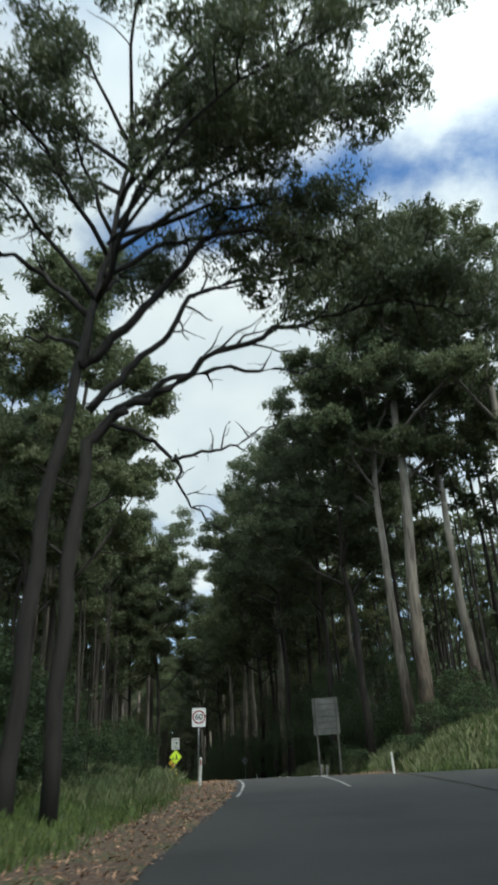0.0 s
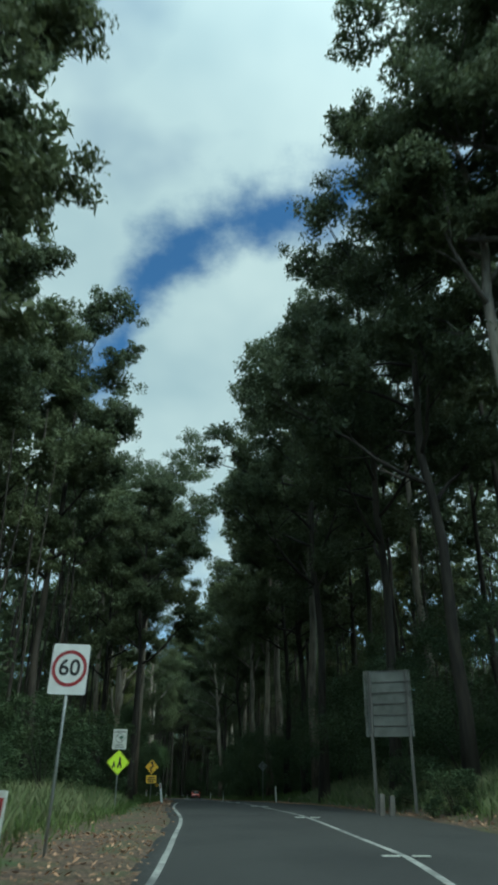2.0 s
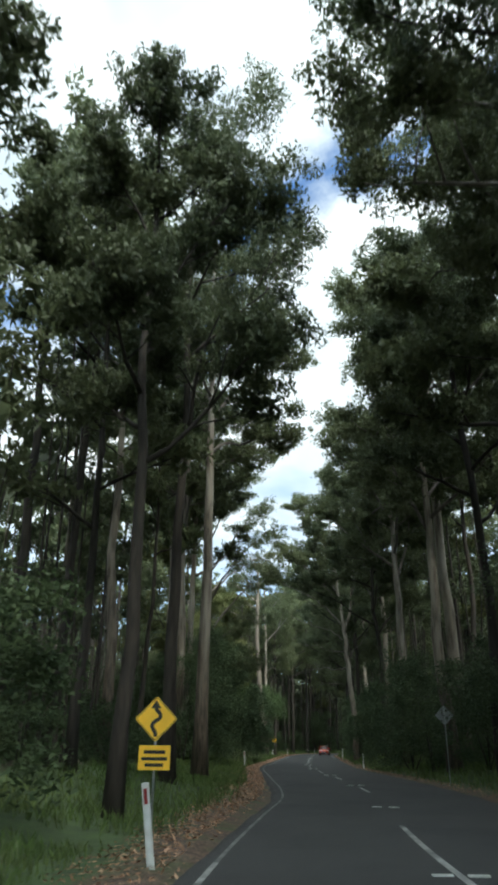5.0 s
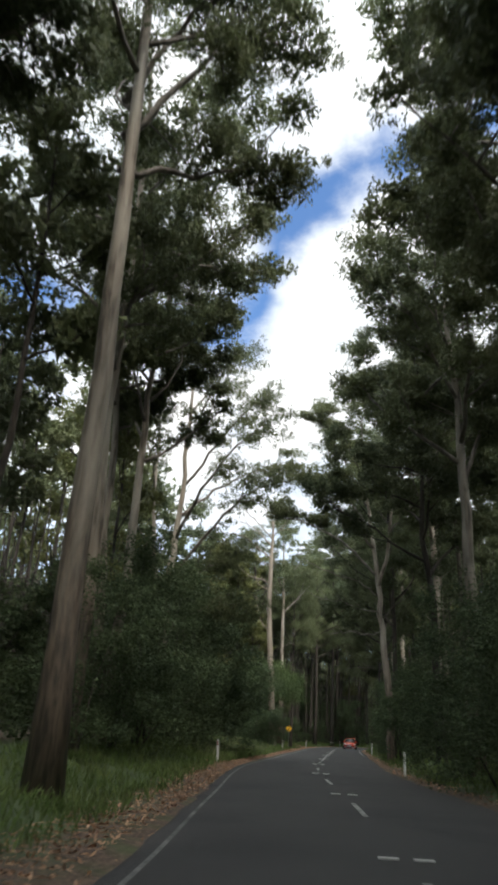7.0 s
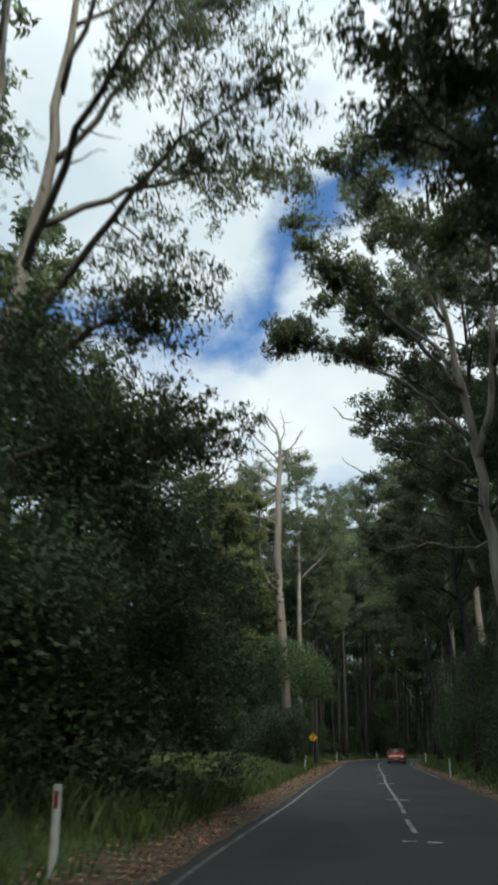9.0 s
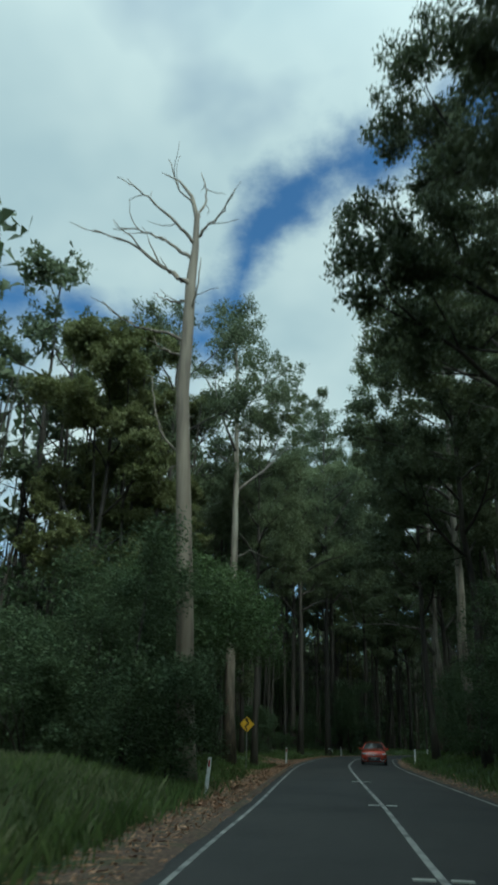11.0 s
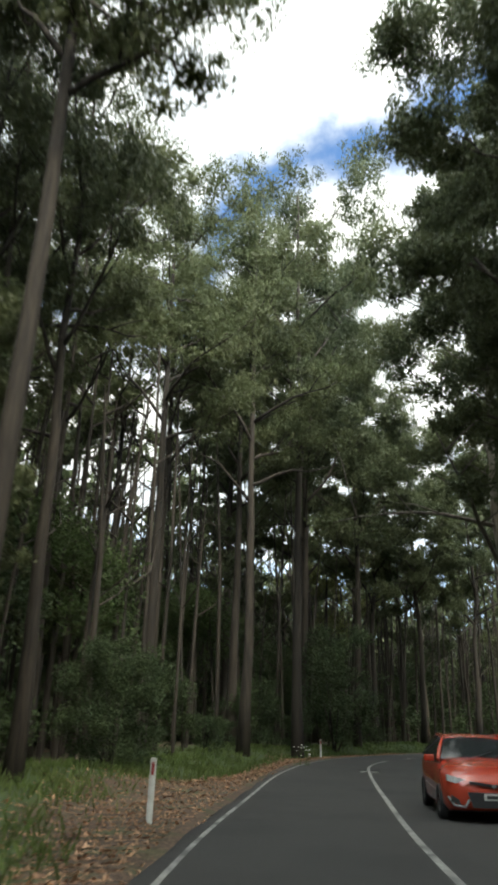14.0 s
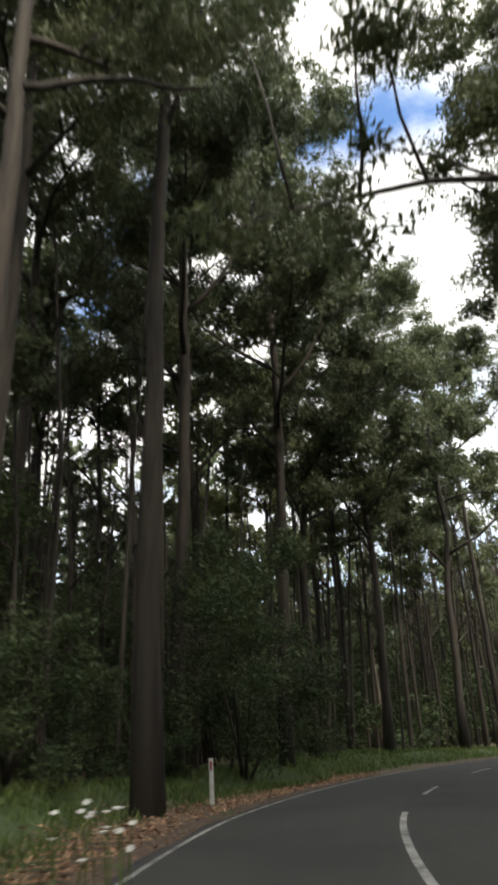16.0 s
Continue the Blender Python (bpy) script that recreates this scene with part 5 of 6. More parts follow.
# a leafy middle storey where the road bends away
for x, y in zip(rng.uniform(-75, 25, 900), rng.uniform(196, 320, 900)):
    _, lat = road_coords(x, y)
    e = verge_gap(x, y, lat[0])
    if 13 < e < 60 and free(x, y, 2.2, taken):
        taken.append((x, y))
        far_tree(x, y, rng.uniform(9, 18), 0.02)
# the low dark edge of the woods farther out, on every side
belt_x, belt_y = rng.uniform(-230, 210, 4200), rng.uniform(-70, 470, 4200)
_, belt_lat = road_coords(belt_x, belt_y)
belt_c, belt_r = [], []
for x, y, lat in zip(belt_x, belt_y, belt_lat):
    if abs(lat) < 80 or abs(lat) > 165:
        continue
    z, h = float(ground_z(x, y)[0]), rng.uniform(16, 29)
    for k in range(10):
        belt_c.append((x + rng.normal() * 2.6, y + rng.normal() * 2.6, z + h * rng.uniform(0.03, 0.97)))
        belt_r.append(rng.uniform(1.8, 3.0))
# crowded thin saplings between the big trees
sap_x, sap_y = rng.uniform(-75, 60, 6800), rng.uniform(20, 285, 6800)
_, sap_lat = road_coords(sap_x, sap_y)
for x, y, lat in zip(sap_x, sap_y, sap_lat):
    e = verge_gap(x, y, lat)
    if e < (5.0 if lat < 0 and y > 175 else 6.5) or e > 45 or (lat < 0 and 112 < y < 165 and e < 14) or (y < 40 and e < 14) or (lat < 0 and 95 < y < 126 and e < 13):
        continue
    if y < 110 and rng.random() < 0.55:
        continue
    z, h, r = float(ground_z(x, y)[0]), rng.uniform(9, 20), rng.uniform(0.05, 0.13)
    if lat < 0 and y > 165:
        h, r = h * 1.25, r * 1.3
    lx, ly = rng.normal(size=2) * 0.8
    wood_trunks.append(tube(np.array([(x, y, z - 0.3), (x + lx * 0.4 + rng.normal() * 0.15, y + ly * 0.4, z + h * 0.5), (x + lx, y + ly, z + h)]), [r, r * 0.75, r * 0.3], 5, cap=False))
    if lat < 0 and y > 165 and e < 28:
        for k in range(4):
            u, a, ln = rng.uniform(0.35, 0.95), rng.uniform(0, 6.28), rng.uniform(1.0, 3.2)
            bx_, by_, bz_ = x + lx * u, y + ly * u, z + h * u
            wood_trunks.append(tube(np.array([(bx_, by_, bz_), (bx_ + 0.5 * ln * math.cos(a), by_ + 0.5 * ln * math.sin(a), bz_ + 0.35 * ln), (bx_ + ln * math.cos(a + 0.3), by_ + ln * math.sin(a + 0.3), bz_ + 0.9 * ln)]), [r * 0.45, r * 0.3, 0.01], 5, cap=False))
wv, wf = joined(wood_trunks)
tagged(new("far_wood_trunks", quick_mesh("far_wood_trunks", np.array(wv), np.array(wf), M_BARK_DARK)), "crowded trunks of the far forest", "forest", kind="stuff")
wc = np.array(wood_cents)
tagged(new("far_wood_crowns", quick_mesh("far_wood_crowns", *leaf_cloud(rng, wc, wood_rads, np.full(len(wc), 20), (1.15, 0.62)), M_LEAF_DARK)), "leafy crowns of the far forest", "forest", kind="stuff")

tagged(new("forest_edge_far_off", quick_mesh("forest_edge_far_off", *leaf_cloud(rng, np.array(belt_c), belt_r, np.full(len(belt_c), 11), (2.4, 1.5)), M_LEAF_DARK)), "dense dark forest in the distance", "forest", kind="stuff")

# shrubs: x, y, prototype, size, turn
SHRUBS = [
    (-15.8, 99.5, B[4], 0.9, 0), (-16.6, 104.0, B[3], 1.0, 60), (-17.4, 108.5, B[3], 0.98, 130), (-19.0, 113.0, B[3], 1.05, 200), (-19.4, 117.8, B[3], 1.2, 30), (-20.6, 122.5, B[3], 1.1, 100), (-19.0, 120.2, B[3], 1.25, 260), (-19.5, 124.2, B[3], 1.12, 330),
    (-26.0, 128.5, B[4], 1.0, 250), (-27.5, 134.5, B[4], 0.9, 10), (-28.0, 140.5, B[3], 0.8, 90), (-28.0, 146.5, B[4], 0.8, 180), (-27.2, 152.5, B[4], 0.8, 300), (-26.6, 157.5, B[3], 0.85, 45),
    (-25.3, 162.6, B[5], 0.98, 220), (-25.6, 160.6, B[3], 0.8, 20), (-26.8, 165.6, B[4], 0.9, 110), (-28.0, 169.6, B[3], 0.7, 210), (-26.0, 168.0, B[5], 1.05, 140), (-28.8, 172.5, B[5], 1.0, 80), (-28.4, 160.0, B[3], 1.0, 15), (-30.5, 166.0, B[4], 1.2, 200),
    (-31.5, 178.0, B[5], 1.1, 30), (-32.5, 184.0, B[5], 1.15, 120), (-33.5, 191.0, B[4], 1.3, 60), (-35.0, 199.0, B[5], 1.1, 260), (-36.0, 207.0, B[4], 1.2, 300), (-34.0, 219.0, B[5], 1.1, 20), (-30.0, 228.0, B[4], 1.2, 190), (-24.2, 226.5, B[4], 1.35, 70),
    (-6.6, 137.2, B[4], 1.0, 20), (-7.2, 142.0, B[3], 0.95, 130), (-7.6, 146.8, B[4], 1.05, 250), (-8.4, 152.0, B[3], 1.0, 60), (-8.8, 157.5, B[4], 1.1, 310), (-9.6, 163.0, B[3], 0.95, 200), (-10.0, 168.5, B[4], 1.0, 90), (-10.6, 174.0, B[3], 0.9, 10), (-11.2, 179.5, B[4], 0.95, 170), (-12.0, 186.0, B[4], 0.85, 280), (-12.4, 194.5, B[3], 0.8, 40), (-12.0, 203.0, B[4], 0.8, 120), (-1.2, 98.5, B[4], 0.95, 40), (-2.4, 103.0, B[3], 0.85, 160), (-3.4, 108.5, B[4], 0.9, 240), (-5.2, 124.5, B[1], 1.0, 10), (-7.4, 130.0, B[1], 0.9, 70), (-28.5, 193.5, B[4], 0.6, 0), (-29.5, 196.5, B[1], 0.9, 100),
    (11.4, 47.0, B[4], 0.8, 30), (8.8, 52.5, B[3], 0.85, 100), (7.4, 58.5, B[4], 0.95, 210), (6.4, 64.0, B[3], 0.9, 20), (5.8, 69.5, B[4], 1.0, 140), (5.2, 75.0, B[3], 0.95, 70), (4.6, 80.5, B[4], 1.0, 190),
    (3.9, 85.5, B[3], 1.0, 310), (2.9, 90.5, B[3], 0.95, 45), (1.4, 94.5, B[4], 0.9, 115), (-23.9, 154.0, B[3], 0.95, 60), (-22.7, 155.2, B[4], 0.62, 200), (-25.4, 151.0, B[1], 0.8, 10), (-12.0, 41.5, B[4], 0.8, 10), (-13.4, 50.5, B[3], 0.8, 70), (-14.5, 60.0, B[4], 0.9, 150), (-14.0, 68.5, B[3], 0.8, 220), (-9.5, 33.5, B[4], 0.7, 40), (-9.0, 22.0, B[3], 0.7, 20),
    (-6.8, 12.5, B[0], 0.8, 10), (-5.6, 17.0, B[2], 0.75, 230), (-4.6, 21.5, B[2], 0.7, 60), (-3.6, 29.6, B[2], 0.6, 300), (-6.3, 19.5, B[1], 0.9, 20), (-5.6, 24.0, B[2], 1.0, 80), (-5.2, 27.5, B[2], 1.0, 160), (-8.0, 26.0, B[1], 1.0, 300),
    (8.6, 37.6, B[2], 0.8, 10), (12.4, 37.9, B[0], 0.75, 120), (15.8, 38.4, B[1], 0.7, 200), (10.2, 39.2, B[0], 0.8, 300), (19.5, 38.2, B[0], 0.9, 60), (23.5, 38.6, B[1], 0.9, 150), (6.9, 45.2, B[2], 0.8, 40), (6.6, 50.4, B[2], 1.0, 80),
]
for x, y, proto, size, turn in SHRUBS:
    plant(proto, x, y, size, turn)
sx_, sy_ = rng.uniform(-100, 80, 9000), rng.uniform(-30, 345, 9000)
_, slat = road_coords(sx_, sy_)
spots = [(x, y) for x, y, *_ in SHRUBS]
under_c, under_r, far_c, far_r = [], [], [], []
count = 0
for x, y, lat in zip(sx_, sy_, slat):
    e = verge_gap(x, y, lat)
    if e < 5.0 or e > 70 or not free(x, y, min(2.6 + 0.025 * e, 3.8), spots):
        continue
    if lat < 0 and (160 < y < 178 and e < 8 or 122 < y < 152 and e < 7.5):
        continue
    spots.append((x, y))
    if e < 9 and count < 85 and 20 < y < 250:
        count += 1
        plant(B[rng.integers(3)], x, y, rng.uniform(0.7, 1.15), rng.uniform(0, 360))
    elif e >= 7:
        z = float(ground_z(x, y)[0])
        h = rng.uniform(2.4, 5.8) + (rng.uniform(2.5, 8.0) if e > 26 else 0) + (rng.uniform(2, 8) if lat < 0 and y > 150 and e > 11 else 0)
        far = e > 24
        for k in range(9 if h < 6 else 15):
            (far_c if far else under_c).append((x + rng.normal() * 1.2, y + rng.normal() * 1.2, z + h * rng.uniform(0.05, 0.95)))
            (far_r if far else under_r).append(rng.uniform(0.8, 1.4))
uc = np.array(under_c)
near_leaves = leaf_cloud(rng, uc, under_r, np.full(len(uc), 42), (0.44, 0.23), 0.8, 0.2)
far_leaves = leaf_cloud(rng, np.array(far_c), far_r, np.full(len(far_c), 17), (0.85, 0.5), 0.8, 0.2)
both_v, both_f = np.concatenate([near_leaves[0], far_leaves[0]]), np.concatenate([near_leaves[1], far_leaves[1] + len(near_leaves[0])])
tagged(new("undergrowth", quick_mesh("undergrowth", both_v, both_f, M_BUSH)), "dark tangled undergrowth between the forest trees", "undergrowth", kind="stuff")


# ---- guide posts ----
def guide_post(colour_mat, label):
    """A flexible white roadside post: a shallow channel with a reflector near its top."""
    thing = empty("guide_post", label, "guide post", "guide posts along the road")
    bm = bmesh.new()
    sec = [(-0.055, 0.012), (-0.05, -0.004), (-0.02, -0.012), (0.02, -0.012), (0.05, -0.004), (0.055, 0.012), (0.02, 0.0), (-0.02, 0.0)]
    lo = [bm.verts.new((x, y, -0.25)) for x, y in sec]
    hi = [bm.verts.new((x, y, 1.02 - abs(x) * 0.2)) for x, y in sec]
    for k in range(len(sec)):
        j = (k + 1) % len(sec)
        bm.faces.new((lo[k], lo[j], hi[j], hi[k]))
    bm.faces.new(hi)
    bmesh.ops.recalc_face_normals(bm, faces=bm.faces)
    part("post", bm, M_POST, thing)
    part("reflector", box(0.05, 0.006, 0.20, (0, -0.016, 0.84), 0.002), colour_mat, thing, "reflector strip")
    return thing


red_post = guide_post(M_RED_REFL, "white plastic guide post with a red reflector")
grey_post = guide_post(M_GREY_REFL, "white plastic guide post with a pale reflector")
for k, (x, y, tilt, proto) in enumerate((
    (-1.25, 29.8, 3, red_post), (-5.35, 65.6, -8, red_post), (-15.1, 113.2, -3, red_post), (-20.88, 153.5, 5, red_post), (-24.35, 184.6, 1, red_post), (-24.5, 218.4, -1, red_post),
    (7.15, 34.6, -2, grey_post), (0.75, 79.0, -3, grey_post), (-6.1, 112.6, 0, grey_post), (-11.9, 153.7, 0, grey_post), (-15.8, 191.1, 1, grey_post), (-15.2, 222.5, 2, grey_post),
)):
    m = pose(x, y, float(ground_z(x, y)[0]) + 0.02, 0, tilt, 8)
    if k in (0, 6):
        proto.matrix_basis = m
    else:
        copy_thing(proto, m)


# ---- signs ----
def lettering(name, text, size, at, mat, parent):
    cu = bpy.data.curves.new(name, "FONT")
    cu.body, cu.size, cu.align_x, cu.align_y, cu.extrude, cu.offset = text, size, "CENTER", "CENTER", 0.001, 0.006
    tmp = bpy.data.objects.new(name, cu)
    scene.collection.objects.link(tmp)
    me = bpy.data.meshes.new_from_object(tmp.evaluated_get(bpy.context.evaluated_depsgraph_get()))
    bpy.data.objects.remove(tmp)
    me.materials.clear()
    me.materials.append(mat)
    ob = part(name, me, None, parent)
    ob.matrix_basis = pose(*at, 90, 0, 0)
    return ob


def sign_post(thing, height, x=0.0):
    v, f = tube(np.array([(x, 0.035, -0.5), (x, 0.035, height * 0.5), (x, 0.035, height)]), [0.024, 0.024, 0.024], 10)
    part("post", mesh_of("post", v, f, M_STEEL, smooth=True), None, thing, "galvanised steel post")


def sign_face(thing, outline, z, mat, back=True):
    """A sign's plate with its stiffening rails and bolts behind."""
    p = part("panel", plate(outline, 0.004, (0, 0, z)), mat, thing)
    if back:
        h = max(q[1] for q in outline)
        for s in (-0.5, 0.5):
            w = 0.36 if abs(s) < 1 else 0.3
            part("rail", box(w, 0.018, 0.03, (0, 0.0135, z + s * h), 0.003), M_STEEL, thing)
            part("bolt", box(0.014, 0.006, 0.014, (0, -0.004, z + s * h * 1.3), 0.002), M_STEEL, thing)
    return p


def winding_arrow(thing, z, scale, mat):
    key_x = [0.0, 0.0, -0.065, -0.085, -0.02, 0.065, 0.088, 0.05, 0.0, -0.014]
    key_z = [-0.325, -0.255, -0.175, -0.105, -0.04, 0.0, 0.062, 0.125, 0.155, 0.215]
    u = np.linspace(0, 9, 46)
    xs, zs_ = np.interp(u, range(10), key_x), np.interp(u, range(10), key_z)
    for _ in range(6):
        xs[1:-1] = (xs[:-2] + 2 * xs[1:-1] + xs[2:]) / 4
        zs_[1:-1] = (zs_[:-2] + 2 * zs_[1:-1] + zs_[2:]) / 4
    pts = list(zip(xs, zs_))
    part("arrow", plate([(x * scale, q * scale) for x, q in ribbon_outline(pts, 0.074)], 0.002, (0, -0.003, z)), mat, thing, "black winding arrow")
    part("arrow_head", plate([(-0.118 * scale, 0.19 * scale), (0.092 * scale, 0.195 * scale), (-0.014 * scale, 0.355 * scale)], 0.002, (0, -0.0035, z)), mat, thing, "black arrow head")


def border(thing, outline, inner, z, mat, depth=0.002):
    """A thin stripe that follows the outline a little inside its edge."""
    bm = bmesh.new()
    a = [(x * (1 - inner), q * (1 - inner)) for x, q in outline]
    b = [(x * (1 - inner - 0.035), q * (1 - inner - 0.035)) for x, q in outline]
    n = len(a)
    va = [bm.verts.new((x, -depth, z + q)) for x, q in a]
    vb = [bm.verts.new((x, -depth, z + q)) for x, q in b]
    for k in range(n):
        j = (k + 1) % n
        bm.faces.new((va[k], va[j], vb[j], vb[k]))
    bmesh.ops.recalc_face_normals(bm, faces=bm.faces)
    part("border", bm, mat, thing)


def stand(thing, x, y, turn, lean=0.0):
    thing.matrix_basis = pose(x, y, float(ground_z(x, y)[0]), 0, lean, turn)
    return thing


def ground_at(x, y):
    return float(ground_z(x, y)[0])


def speed_sign(x, y, turn, mid):
    s = empty("speed_sign", "white speed limit sign with red ring on a steel post", "road sign")
    z = mid - ground_at(x, y)
    sign_post(s, z + 0.36)
    sign_face(s, rounded(0.60, 0.78, 0.04), z, M_WHITE)
    part("ring", ring(0.228, 0.283, 0.002, (0, -0.003, z + 0.01)), M_RED, s, "red ring")
    lettering("number", "60", 0.35, (0, -0.003, z + 0.01), M_BLACK, s)
    stand(s, x, y, turn, 1.5)


speed_sign(-1.55, 32.7, 3, 2.06)


def school_sign(x, y, turn, z0):
    """Two signs on one post: a notice above a bright diamond with plain dark shapes."""
    s = empty("warning_sign", "bright yellow-green diamond warning sign below a white notice", "road sign")
    g = ground_at(x, y)
    sign_post(s, z0 - g + 1.05)
    z = z0 - g
    sign_face(s, diamond(0.61), z, M_FLUORO)
    border(s, diamond(0.61), 0.055, z, M_BLACK)
    for name, pts in (
        ("tall_shape", [(0.03, 0.17), (0.09, 0.17), (0.11, 0.02), (0.15, -0.17), (0.09, -0.19), (0.06, -0.06), (0.02, -0.19), (-0.04, -0.17), (0.02, 0.0)]),
        ("short_shape", [(-0.17, 0.03), (-0.12, 0.03), (-0.11, -0.06), (-0.08, -0.18), (-0.12, -0.19), (-0.14, -0.11), (-0.19, -0.19), (-0.23, -0.18), (-0.18, -0.07)]),
    ):
        part(name, plate(pts, 0.002, (0, -0.003, z)), M_BLACK, s, "plain black shape")
    zn = z + 0.78
    sign_face(s, rounded(0.51, 0.69, 0.02), zn, M_WHITE_OLD)
    part("ring", ring(0.135, 0.16, 0.002, (0, -0.003, zn + 0.03)), M_FADED, s, "dark faded ring")
    a = radians(-45)
    part("slash", plate([(0.148 * math.cos(a + d), 0.148 * math.sin(a + d)) for d in (-0.08, 0.08, math.pi - 0.08, math.pi + 0.08)], 0.002, (0, -0.0045, zn + 0.03)), M_FADED, s, "dark faded slash")
    part("emblem", plate([(-0.02, 0.04), (0.03, 0.10), (0.09, 0.09), (0.12, 0.03), (0.08, -0.02), (0.02, -0.01)], 0.002, (0, -0.0035, zn + 0.02)), M_GREEN, s)
    for q, w in ((0.27, 0.43), (0.225, 0.45), (-0.18, 0.24), (-0.23, 0.32), (-0.28, 0.37)):
        part("text_bar", box(w, 0.002, 0.026, (0, -0.003, zn + q)), M_FADED, s)
    stand(s, x, y, turn)


school_sign(-4.3, 49.2, 6, 1.35)


def bend_sign(x, y, turn, z0, plate_below, lean=0.0):
    s = empty("bend_sign", "yellow diamond winding-road sign on a steel post" + (" with a plate below" if plate_below else ""), "road sign", "winding-road signs")
    g = ground_at(x, y)
    z = z0 - g
    sign_post(s, z + 0.38)
    sign_face(s, diamond(0.60), z, M_YELLOW)
    border(s, diamond(0.60), 0.04, z, M_BLACK)
    winding_arrow(s, z, 1.0, M_BLACK)
    if plate_below:
        zp = z - 0.70
        part("plate", plate(rounded(0.62, 0.44, 0.02), 0.004, (0, 0, zp)), M_YELLOW, s)
        for q, w in ((0.10, 0.42), (-0.02, 0.50), (-0.13, 0.36)):
            part("text_bar", box(w, 0.002, 0.06, (0, -0.003, zp + q)), M_BLACK, s)
    stand(s, x, y, turn, lean)


bend_sign(-6.7, 69.3, 8, 1.90, True)
bend_sign(-24.3, 172.6, 10, 2.22, False)


def sign_back(x, y, turn, z0):
    s = empty("sign_back", "diamond road sign seen from its grey metal back", "road sign")
    z = z0 - ground_at(x, y)
    sign_post(s, z + 0.36, 0.0)
    part("panel", plate(diamond(0.60), 0.004, (0, 0.07, z)), M_SIGN_BACK, s)
    for q in (-0.17, 0.17):
        part("rail", box(0.40, 0.02, 0.03, (0, 0.056, z + q), 0.003), M_STEEL, s)
    stand(s, x, y, turn)


sign_back(-0.66, 90.3, 8, 2.75)


def billboard(x, y, turn):
    """The back of a tall sign: panels on cross rails between two posts."""
    s = empty("billboard", "back of a tall grey road sign on two posts", "road sign")
    g = ground_at(x, y)
    lo, hi, w = 2.2 - g, 4.45 - g, 1.62
    n = 6
    for k in range(n):
        h = (hi - lo) / n
        part("board", box(w - 0.01, 0.02, h - 0.012, (0, 0.0, lo + h * (k + 0.5)), 0.003), M_BOARD, s)
        part("rail", box(w + 0.02, 0.035, 0.035, (0, -0.0285, lo + h * (k + 0.98)), 0.005), M_WOOD, s)
    for sx in (-0.72, 0.72):
        part("post", box(0.10, 0.12, hi + 0.5, (sx * 0.92, -0.108, hi / 2 - 0.27), 0.01), M_WOOD, s)
    part("edge", box(0.07, 0.06, hi - lo, (-w / 2 - 0.045, -0.02, (hi + lo) / 2), 0.006), M_BOARD, s)
    stand(s, x, y, turn)


billboard(5.55, 48.6, -14)


def stump_post(x, y, h):
    p = empty("timber_post", "short weathered timber post in the grass", "timber post", "timber posts on the verge")
    part("post", box(0.16, 0.15, h + 0.3, (0, 0, h / 2 - 0.15), 0.015), M_WOOD, p)
    stand(p, x, y, 12, 2)


for x, y, h in ((4.75, 46.0, 0.75), (5.1, 46.3, 0.7)):
    stump_post(x, y, h)


